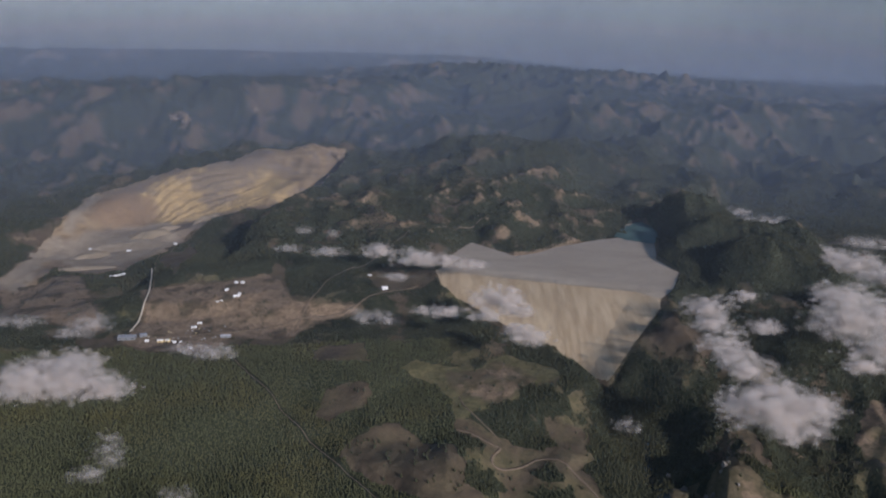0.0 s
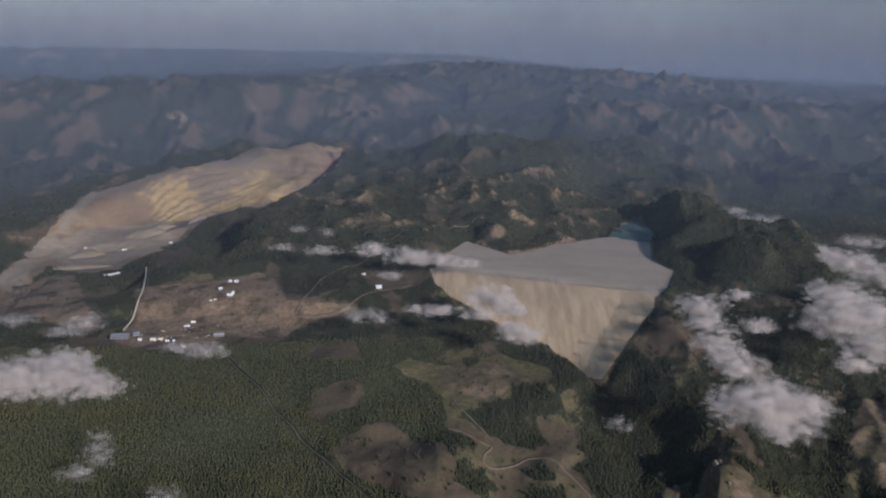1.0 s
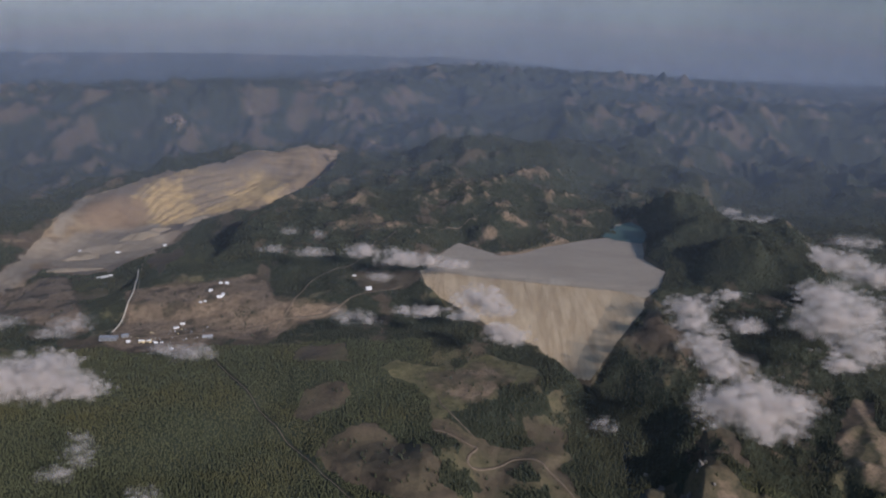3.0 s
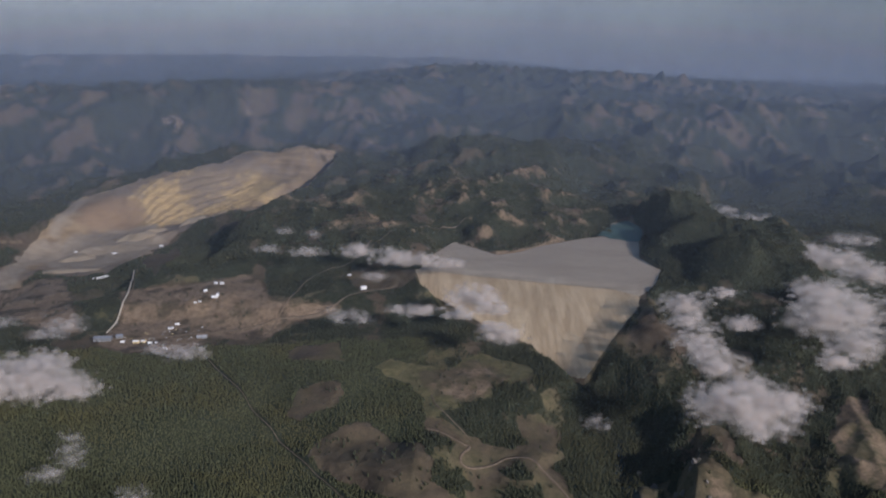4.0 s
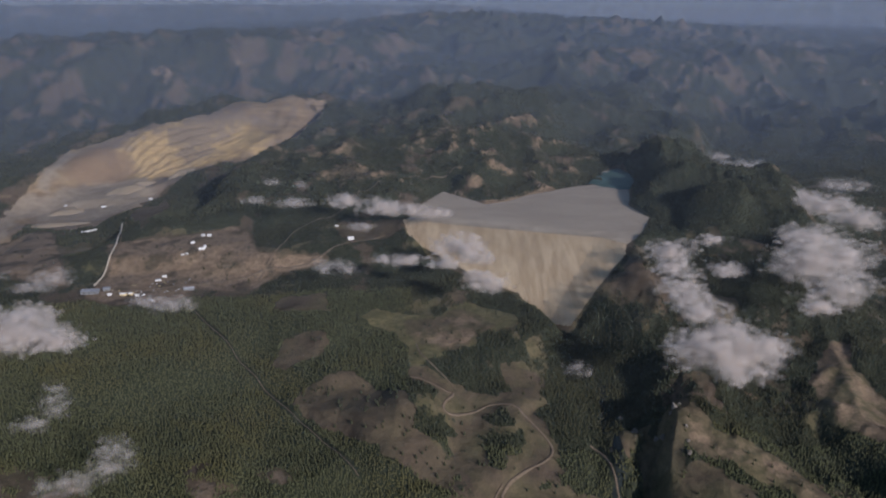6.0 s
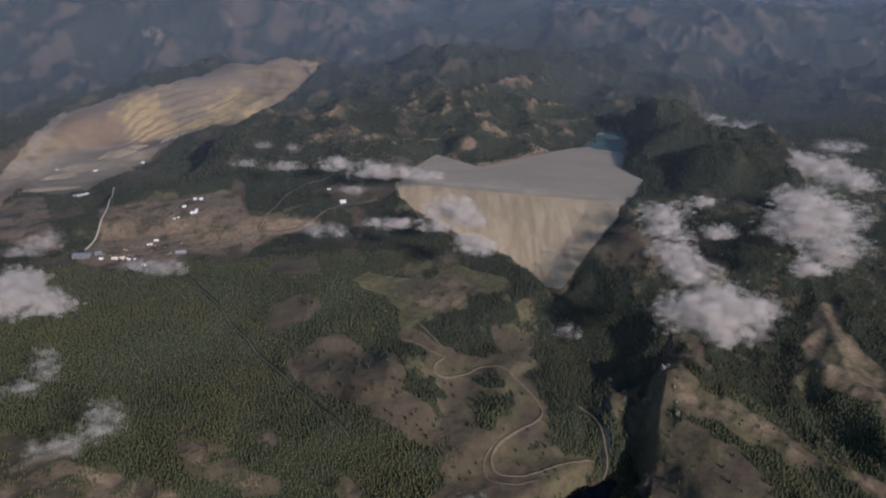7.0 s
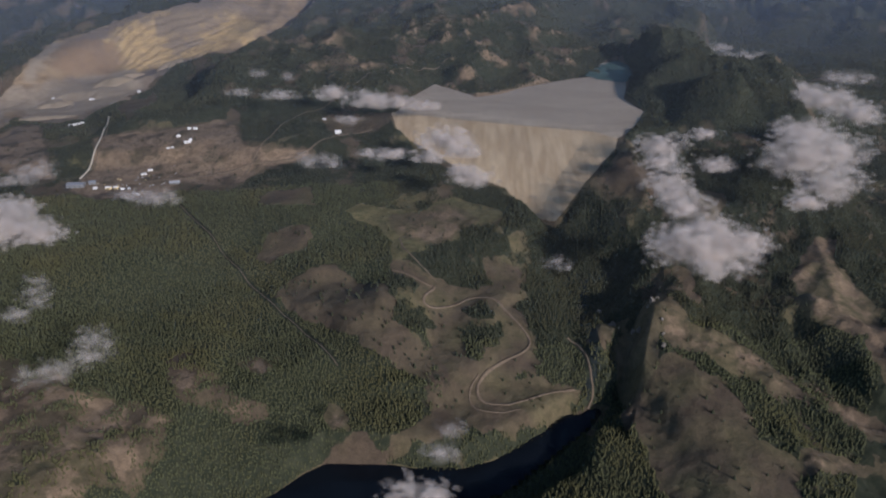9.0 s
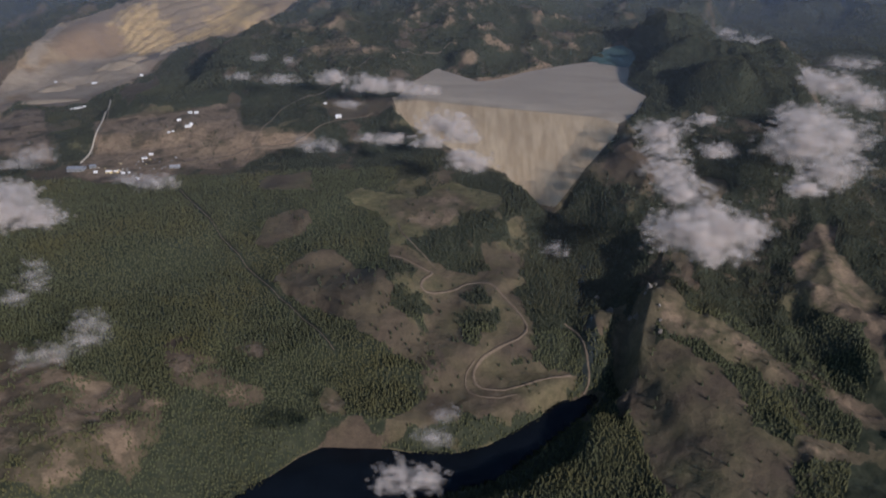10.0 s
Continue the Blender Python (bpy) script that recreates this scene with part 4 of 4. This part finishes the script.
def building(name, x, y, turn, lx, ly, lz, wall_mat, roof_mat, label, category="building", rise=None, doors=1):
    rise = ly * 0.22 if rise is None else rise
    house = tagged(new(name), label, category)
    house.matrix_world = pose(x, y, float(land(np.array([x]), np.array([y]))[0]) - 0.1, 0, 0, turn)
    part("wall", walls(lx, ly, lz + 0.1, rise), wall_mat, house)
    roof = part("roof", gable(lx, ly, rise), roof_mat, house)
    roof.location.z = lz + 0.1
    for i in range(doors):
        u = (i + 0.5) / doors - 0.5
        part("door", block(bmesh.new(), u * lx * 0.9, -ly / 2 - 0.015, 0.1, min(0.5, lx * 0.3), 0.04, lz * 0.75), dark, house)
    n = max(1, int(lx / 1.4))
    for i in range(n):
        u = (i + 0.25) / n - 0.5
        part("window", block(bmesh.new(), u * lx, -ly / 2 - 0.012, lz * 0.55, 0.3, 0.03, lz * 0.25), dark, house)
    return house


mill = building("mill_building", -268, 637, 4, 15, 6.5, 3.0, grey_wall, blue_roof, "long dark blue-grey ore mill at the forest's edge", "mill", 0.9, 3)
for i in range(5):
    bm = block(bmesh.new(), -6 + i * 3, 0, 3.6, 1.0, 1.0, 0.7)
    part("roof_vent", bm, grey_roof, mill)
building("mill_annex", -255, 641, 20, 6, 4, 2.2, grey_wall, blue_roof, "dark grey annex beside the mill", "building")
building("shed", -248, 630, 10, 3.2, 2.2, 1.4, white_wall, white_roof, "small white shed in the mill yard")
building("workshop", -235, 627.5, 4, 5.0, 3.0, 1.7, cream_wall, white_roof, "cream workshop with a pale roof in the sun")
building("workshop", -229.5, 629.5, 4, 3.6, 2.6, 1.6, cream_wall, white_roof, "smaller cream workshop beside a larger one")
building("shed", -223, 628, 12, 3.0, 2.0, 1.2, white_wall, white_roof, "white metal shed in the mill yard")
building("shed", -217.5, 627.4, 30, 2.2, 1.6, 1.1, white_wall, grey_roof, "small white shed with a grey roof")
building("shed", -204, 611.5, -30, 3.6, 2.0, 1.2, white_wall, white_roof, "white shed at the yard's lower edge")
building("shed", -217, 664, 25, 5.0, 2.4, 1.2, white_wall, grey_roof, "pale low shed among stored pipes")
building("shed", -214, 673, 15, 4.0, 2.0, 1.1, white_wall, white_roof, "pale low shed up the yard")
building("warehouse", -181, 640, 12, 9.0, 4.4, 1.8, grey_wall, grey_roof, "grey sheet-metal warehouse on bare ground", "warehouse")
building("house", -190.5, 744.5, 0, 3.4, 3.2, 1.6, white_wall, white_roof, "bright white square building below the woods", "house")
building("house", -197, 746, 0, 3.0, 3.0, 1.5, white_wall, white_roof, "bright white square building beside its twin", "house")
building("house", -201, 723, 20, 3.6, 2.6, 1.5, white_wall, white_roof, "white office building on the brown terrace", "house")
building("house", -187, 706, 10, 6.0, 3.0, 1.5, white_wall, white_roof, "long white office building on the brown terrace", "house")
building("house", -185, 709, 100, 3.6, 2.6, 1.5, white_wall, white_roof, "white wing across the long office building", "house")
building("shed", -204, 699, 8, 2.4, 1.2, 0.9, white_wall, white_roof, "low white hut in a short row")
building("shed", -200, 699.8, 8, 2.4, 1.2, 0.9, white_wall, white_roof, "low white hut in a short row")
building("pump_house", -42.6, 708, 15, 5.4, 4.6, 2.0, white_wall, white_roof, "bright white pump house in a cleared patch", "building")
building("shed", -60, 741, 0, 3.2, 1.6, 1.0, white_wall, white_roof, "small white shed by the dirt road")
building("crusher_house", -348, 1012, 10, 4.2, 3.6, 2.4, white_wall, white_roof, "white crusher house at the conveyor's head", "building")
building("shed", -407, 999, 10, 6.0, 2.6, 1.3, white_wall, white_roof, "white workshop on the mine floor")
building("shed", -424, 926, 0, 3.4, 2.0, 1.2, white_wall, white_roof, "small white hut on the mine floor")
building("shed", -463, 1008, 0, 3.2, 1.8, 1.2, white_wall, white_roof, "small white hut among rock heaps")
for i in range(4):
    building("silo_shed", -374 + i * 4.4, 861.5 + i * 0.9, 8, 3.6, 2.2, 1.5, white_wall, white_roof, "white shed in a row below the mine", "building")


def container(x, y, turn, mat, label):
    box = tagged(new("storage_container"), label, "container", "containers in the mill yard")
    box.matrix_world = pose(x, y, float(land(np.array([x]), np.array([y]))[0]) - 0.02, 0, 0, turn)
    body = bmesh.new()
    block(body, 0, 0, 0, 1.2, 0.5, 0.5)
    for i in range(8):
        block(body, -0.5 + i / 7, -0.26, 0.04, 0.06, 0.03, 0.42)
        block(body, -0.5 + i / 7, 0.26, 0.04, 0.06, 0.03, 0.42)
    part("body", body, mat, box)
    part("door", block(bmesh.new(), 0.61, 0, 0.03, 0.02, 0.44, 0.44), steel, box)
    return box


spots = np.random.RandomState(5)
for i in range(26):
    u = spots.rand(4)
    container(-250 + 62 * u[0], 632 + 44 * u[1] * (0.4 + u[0] * 0.6), 25 + 30 * (u[2] - 0.5), (white_wall, steel, grey_wall, cream_wall)[int(u[3] * 4)], "steel storage container standing in the mill yard")


def conveyor(line, label):
    """A covered belt on trestles from the mine to the mill."""
    belt = tagged(new("conveyor"), label, "conveyor")
    pts = np.array([p[:2] for p in line], float)
    for _ in range(3):
        a, b = pts[:-1], pts[1:]
        pts = np.concatenate([pts[:1], np.stack([0.75 * a + 0.25 * b, 0.25 * a + 0.75 * b], 1).reshape(-1, 2), pts[-1:]])
    base = land(pts[:, 0], pts[:, 1])
    for _ in range(4):
        base[1:-1] = (base[:-2] + base[1:-1] * 2 + base[2:]) / 4
    along = np.gradient(pts, axis=0)
    along /= np.linalg.norm(along, axis=1)[:, None] + 1e-9
    side = np.stack([along[:, 1], -along[:, 0]], 1)

    def tube(profile):
        bm = bmesh.new()
        rings = [[bm.verts.new((p[0] + s[0] * u, p[1] + s[1] * u, z + h)) for u, h in profile] for p, s, z in zip(pts, side, base)]
        m = len(profile)
        for a, b in zip(rings, rings[1:]):
            for i in range(m):
                bm.faces.new((a[i], a[(i + 1) % m], b[(i + 1) % m], b[i]))
        bm.faces.new(rings[0][::-1])
        bm.faces.new(rings[-1])
        bmesh.ops.recalc_face_normals(bm, faces=bm.faces[:])
        return bm

    part("gallery", tube([(-0.5, 1.2), (0.5, 1.2), (0.5, 1.9), (-0.5, 1.9)]), dusty, belt, "pale enclosed belt gallery")
    part("roof", tube([(-0.6, 1.9), (0.6, 1.9), (0.4, 2.15), (-0.4, 2.15)]), dusty, belt)
    for i in range(1, len(pts), 2):
        for s in (-1, 1):
            x, y = pts[i] + side[i] * 0.6 * s
            foot = float(land(np.array([x]), np.array([y]))[0]) - 0.2
            part("leg", block(bmesh.new(), x, y, foot, 0.18, 0.18, max(0.3, base[i] + 1.2 - foot)), steel, belt)
    return belt


dusty = plain_material("dusty_sheeting", (0.52, 0.46, 0.36), 0.7)
conveyor(CONVEYOR, "long pale covered conveyor running up to the mine")
road("road", [(p[0] + 3.2, p[1], 0) for p in CONVEYOR] + [(-340, 930, 0), (-346, 1002, 0)], 1.2, gravel, "service track beside the conveyor")


# ---- heaps, boulders and single trees ----
def heap(x, y, wide, deep, high, turn, mat, label):
    rs = np.random.RandomState(int(abs(x)))
    rings, sides = 9, 28
    u, a = np.meshgrid(np.linspace(0.02, 1, rings), np.arange(sides) * 2 * math.pi / sides, indexing="ij")
    reach = u * (1 + 0.6 * fbm(np.cos(a) * 1.3 + x * 0.137, np.sin(a) * 1.3 + y * 0.171, 1, 3))
    px, py = reach * wide * np.cos(a), reach * deep * np.sin(a)
    c, s = math.cos(radians(turn)), math.sin(radians(turn))
    gx, gy = x + px * c - py * s, y + px * s + py * c
    top = high * np.clip(1.25 * (1 - u), 0, 1) ** 0.9
    z = land(gx.ravel(), gy.ravel()).reshape(gx.shape) + np.minimum(top, high * 0.8) + 0.5 - 1.3 * (u > 0.99) + 1.6 * fbm(gx, gy, 14, 3) * (1 - u)
    i = np.arange(rings * sides).reshape(rings, sides)
    j = np.roll(i, -1, 1)
    faces = np.stack([i[:-1], i[1:], j[1:], j[:-1]], -1).reshape(-1, 4)
    ob = mesh_object("waste_mound", np.stack([gx, gy, z], -1).reshape(-1, 3), faces, mat)
    return tagged(ob, label, "waste mound", "waste mounds in the mine")


pale_rock = plain_material("pale_waste_rock", (0.26, 0.21, 0.15), 0.95)
heap(-392, 1050, 34, 20, 8, 20, pale_rock, "pale flat-topped waste rock mound on the mine floor")
heap(-455, 990, 30, 13, 5, 5, pale_rock, "low pale waste rock mound on the mine floor")
heap(-430, 920, 36, 12, 4, 5, pale_rock, "broad low tan waste rock mound at the mine's edge")
heap(-325, 1080, 20, 14, 6, 40, pale_rock, "pale ore stockpile below the pit wall")


def boulder(x, y, size, label):
    bm = bmesh.new()
    bmesh.ops.create_icosphere(bm, subdivisions=2, radius=size)
    for v in bm.verts:
        v.co *= 0.75 + 0.5 * noise.noise(v.co / size * 1.4 + Vector((x, y, 0)))
        v.co.z *= 1.3
    me = bpy.data.meshes.new("boulder")
    bm.to_mesh(me)
    bm.free()
    me.materials.append(crag_rock)
    ob = new("boulder", me)
    ob.location = (x, y, float(land(np.array([x]), np.array([y]))[0]) + size * 0.3)
    return tagged(ob, label, "rock", "rock outcrops at the cliff")


crag_rock = plain_material("pale_crag_rock", (0.17, 0.15, 0.13), 0.9)
for x, y, size in ((183, 430, 2.0), (186, 427, 2.4), (191, 431, 1.5), (194, 434, 2.6), (199, 440, 1.6), (196, 415, 1.4), (195, 406, 1.2), (193, 396, 1.8), (165, 452, 2.0), (172, 440, 2.4), (169, 436, 1.4)):
    boulder(x, y, size, "pale rock outcrop on the dark cliff")


def lone_tree():
    tree = tagged(new("conifer_tree"), "single dark conifer standing on open grassland", "tree", "scattered trees on the clearings")
    bm = bmesh.new()
    bmesh.ops.create_cone(bm, segments=6, radius1=0.09, radius2=0.05, depth=0.7, cap_ends=True, matrix=Matrix.Translation((0, 0, 0.25)))
    part("trunk", bm, bark, tree)
    bm = bmesh.new()
    rs = random.Random(3)
    for low, high, wide in ((0.25, 1.3, 0.75), (0.75, 1.9, 0.58), (1.3, 2.6, 0.36)):
        ring = [bm.verts.new((wide * rs.uniform(0.65, 1.15) * math.cos(a), wide * rs.uniform(0.65, 1.15) * math.sin(a), low + rs.uniform(-0.1, 0.1))) for a in (k * math.pi / 4.5 for k in range(9))]
        tip = bm.verts.new((rs.uniform(-0.05, 0.05), rs.uniform(-0.05, 0.05), high))
        for i in range(9):
            bm.faces.new((ring[i], ring[(i + 1) % 9], tip))
        bm.faces.new(ring[::-1])
    part("crown", bm, fir, tree)
    return tree


bark = plain_material("bark", (0.07, 0.05, 0.035), 0.95)
model, placed = lone_tree(), 0
spots = np.random.RandomState(21)
for poly, wanted in ((CLEARING, 80), (GRASS_SLOPE, 34), (TERRACE, 46), (FIELD, 22), (SMALL_CLEARING, 10), (TOWN, 36), (CRAG_SLOPE, 12), (WEST_SLOPE, 22)):
    px, py = zip(*poly)
    while wanted:
        x, y = spots.uniform(min(px), max(px)), spots.uniform(min(py), max(py))
        near = min(float(to_line(np.array([x]), np.array([y]), line)[0][0]) for line in ROADS + [CONVEYOR])
        if inside(np.array([x]), np.array([y]), poly)[0] < 1 or near < 2.5 or fbm(np.array([x]), np.array([y]), 14, 2)[0] < spots.uniform(-0.3, 0.5):
            continue
        grown = spots.uniform(0.7, 1.4)
        m = pose(x, y, float(land(np.array([x]), np.array([y]))[0]) - 0.1, 0, 0, spots.uniform(0, 360)) @ Matrix.Scale(grown, 4)
        if placed:
            tree = copy_thing(model, m)
            tree.matrix_basis = m
        else:
            model.matrix_basis = m
        placed, wanted = placed + 1, wanted - 1
# ---- low clouds: loose masses of droplet clumps, thick within and frayed outside ----
vapour = mist_material("cloud_vapour", (0.85, 0.78, 0.72), 0.076, grain=9.0)
wisp = mist_material("thin_vapour", (0.85, 0.78, 0.72), 0.030, grain=7.0)


def ball():
    bm = bmesh.new()
    bmesh.ops.create_icosphere(bm, subdivisions=2, radius=1)
    v, f = np.array([p.co[:] for p in bm.verts]), np.array([[p.index for p in q.verts] for q in bm.faces])
    bm.free()
    return v, f


BALL_V, BALL_F = ball()


def cloud(label, lobes, thick=1.0, grain=1.0):
    whole = tagged(new("cloud"), label, "cloud", "low clouds over the valley")
    whole.location = lobes[0][:3]
    for x, y, z, wide, tall in lobes:
        rs = np.random.RandomState(int(abs(x * 7 + y)))
        n = int((thick if thick > 0.55 else 1.7 * thick) * (90 + 8 * wide))
        p = rs.randn(n * 4, 3)
        p /= np.linalg.norm(p, axis=1)[:, None]
        p *= rs.rand(n * 4, 1) ** 0.45 * np.where(rs.rand(n * 4, 1) < 0.3, 1.22, 1.0)
        r = np.linalg.norm(p, axis=1)
        at = p * np.array([wide * 1.35, wide * 0.9, tall * 1.05])
        at[:, 2] = np.where(at[:, 2] < 0, at[:, 2] * 0.6, at[:, 2])
        lumps = fbm(at[:, 0] + x + 0.8 * at[:, 2], at[:, 1] + y - 0.6 * at[:, 2], 9 + 0.3 * wide, 4, )
        keep = np.flatnonzero(r < 0.84 + 1.05 * lumps)[:n]
        at, r = at[keep] + np.array([x, y, z]) - np.array(lobes[0][:3]), r[keep]
        size = grain * (0.6 + 0.8 * rs.rand(len(keep))) * np.clip(1.2 - 0.75 * r, 0.3, 1.2) * (1.1 + 0.112 * wide)
        squash = np.array([1.25, 1.0, 0.75])
        shells = BALL_V[None] * (1 + 0.22 * rs.randn(len(keep), len(BALL_V), 1))
        v = shells * (size[:, None, None] * squash * (0.85 + 0.3 * rs.rand(len(keep), 1, 3))) + at[:, None, :]
        v = v * (1 + 0.012 * rs.randn(len(keep), 1, 1))
        core = at[:, None, :] + (v - at[:, None, :]) * 0.6
        v = np.concatenate([v, core])
        f = (np.arange(len(v)) * len(BALL_V))[:, None, None] + BALL_F[None]
        billow = mesh_object("billow", v.reshape(-1, 3), f.reshape(-1, 3), vapour if thick > 0.55 else wisp, parent=whole)
        tagged(billow, kind="stuff")
    return whole


cloud("large white cumulus cloud over the wooded slope", [(-251, 485, -45, 35, 20), (-274, 476, -45, 27, 16), (-220, 474, -47, 19, 10), (-255, 511, -43, 20, 9)])
cloud("thick white cloud over the shaded ridge", [(227, 436, -37, 34, 18), (209, 449, -38, 18, 12), (251, 444, -37, 17, 11), (222, 412, -40, 15, 8)])
cloud("tall ragged chain of white cloud beside the dam ridge", [(236, 605, -26, 22, 12), (222, 530, -27, 18, 16), (223, 485, -30, 20, 11), (222, 508, -29, 17, 10), (229, 568, -27, 18, 10), (232, 462, -34, 18, 9), (283, 638, -26, 13, 6), (272, 570, -30, 15, 8)], 0.8)
cloud("large billowing white cloud above the eastern hills", [(343, 571, -24, 36, 28), (364, 630, -22, 28, 14), (333, 516, -26, 24, 21), (379, 586, -24, 21, 21), (308, 489, -28, 14, 9)])
cloud("long white cloud bank behind the ridge", [(405, 768, -20, 33, 10), (427, 730, -21, 32, 14), (436, 685, -22, 25, 15)])
cloud("thin wisp of cloud trailing behind the ridge", [(404, 896, -16, 33, 10), (402, 961, -16, 19, 7)], 0.35)
cloud("faint thin cloud over the far valley", [(488, 809, -18, 28, 10)], 0.35)
cloud("ragged upright wisp of cloud over the forest", [(-188, 408, -52, 9, 12), (-184, 396, -54, 9, 9), (-190, 384, -57, 11, 5)], 0.3)
cloud("thin grey cloud beside the mill", [(-286, 613, -52, 18, 11), (-294, 594, -54, 15, 7)], 0.45)
cloud("faint flat cloud west of the mill", [(-346, 613, -52, 22, 5)], 0.3)
cloud("low flat cloud below the mill yard", [(-176, 576, -62, 19, 7), (-198, 583, -62, 15, 5)], 0.45)
cloud("long white strip of cloud at the pond's end", [(-48, 740, -18, 20, 9), (-11, 718, -19, 25, 10), (17, 715, -20, 16, 8), (39, 708, -21, 16, 5)], 0.75)
cloud("soft half-clear cloud over the dam's shoulder", [(60, 618, -26, 21, 15), (72, 595, -28, 14, 8), (47, 580, -28, 11, 7)], 1.6)
cloud("soft half-clear cloud at the dam's edge", [(80, 558, -36, 18, 11), (72, 568, -35, 9, 7)], 0.9)
cloud("small flat cloud over the dark woods", [(13, 605, -34, 19, 5), (-6, 608, -34, 9, 4)], 0.6)
cloud("thin torn cloud over the brown clearing", [(-52, 614, -42, 19, 8), (-34, 604, -42, 9, 5)], 0.4)
cloud("tiny puff of cloud on the hillside", [(-136, 806, -14, 10, 6)], 0.4)
cloud("tiny puff of cloud on the hillside", [(-104, 799, -16, 8, 7)], 0.4)
cloud("small thin puff of cloud on the hillside", [(-145, 751, -20, 13, 6)], 0.45)
cloud("small flat puff of cloud on the hillside", [(-102, 739, -20, 17, 6)], 0.5)
cloud("small flat puff of cloud by the clearing", [(-29, 692, -30, 14, 5)], 0.5)
cloud("small grey puff of cloud in the gorge's mouth", [(135, 454, -58, 10, 8)], 0.25)
cloud("ragged white cloud over the dark lake", [(46, 242, -56, 13, 8), (56, 243, -58, 10, 5), (40, 238, -57, 8, 5)], 0.7, 0.8)
cloud("thin wisp of cloud over the lake shore", [(62, 284, -58, 7, 7), (57, 270, -59, 9, 4)], 0.3, 1.0)
cloud("ragged white cloud over the forest", [(-130, 350, -52, 11, 10), (-129, 339, -54, 12, 4)], 0.42)
cloud("thin torn wisp of cloud over sparse woods", [(-147, 329, -58, 17, 4)], 0.25)

# ---- haze: imitated by thin see-through bluish sheets, one behind the other, out to the horizon ----
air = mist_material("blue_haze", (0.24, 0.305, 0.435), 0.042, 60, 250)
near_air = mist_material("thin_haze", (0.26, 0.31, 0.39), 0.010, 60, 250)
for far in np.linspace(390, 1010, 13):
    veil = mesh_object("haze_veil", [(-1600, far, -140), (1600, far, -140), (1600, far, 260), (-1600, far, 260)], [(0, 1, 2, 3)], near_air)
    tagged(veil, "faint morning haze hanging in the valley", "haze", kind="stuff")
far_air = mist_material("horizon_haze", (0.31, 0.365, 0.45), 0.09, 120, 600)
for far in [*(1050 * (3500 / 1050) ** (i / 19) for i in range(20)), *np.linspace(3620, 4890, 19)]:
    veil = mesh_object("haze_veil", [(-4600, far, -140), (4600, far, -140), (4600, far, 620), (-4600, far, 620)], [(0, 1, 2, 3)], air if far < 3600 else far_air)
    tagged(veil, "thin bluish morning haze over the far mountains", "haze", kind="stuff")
turns = np.radians(np.linspace(-75, 75, 40))
rim = [(30 + 4930 * math.sin(a), -10 + 4930 * math.cos(a)) for a in turns]
# a tall curved tinted sheet, added to give the low sky its haze
band = mesh_object("haze_bank", [(x, y, z) for z in (-140, 500, 1200, 1900) for x, y in rim], grid_faces(4, 40), mist_material("grey_haze", (0.328, 0.358, 0.405), 0.85, 500, 1900))
tagged(band, "grey bank of haze lying along the horizon", "haze", kind="structure")
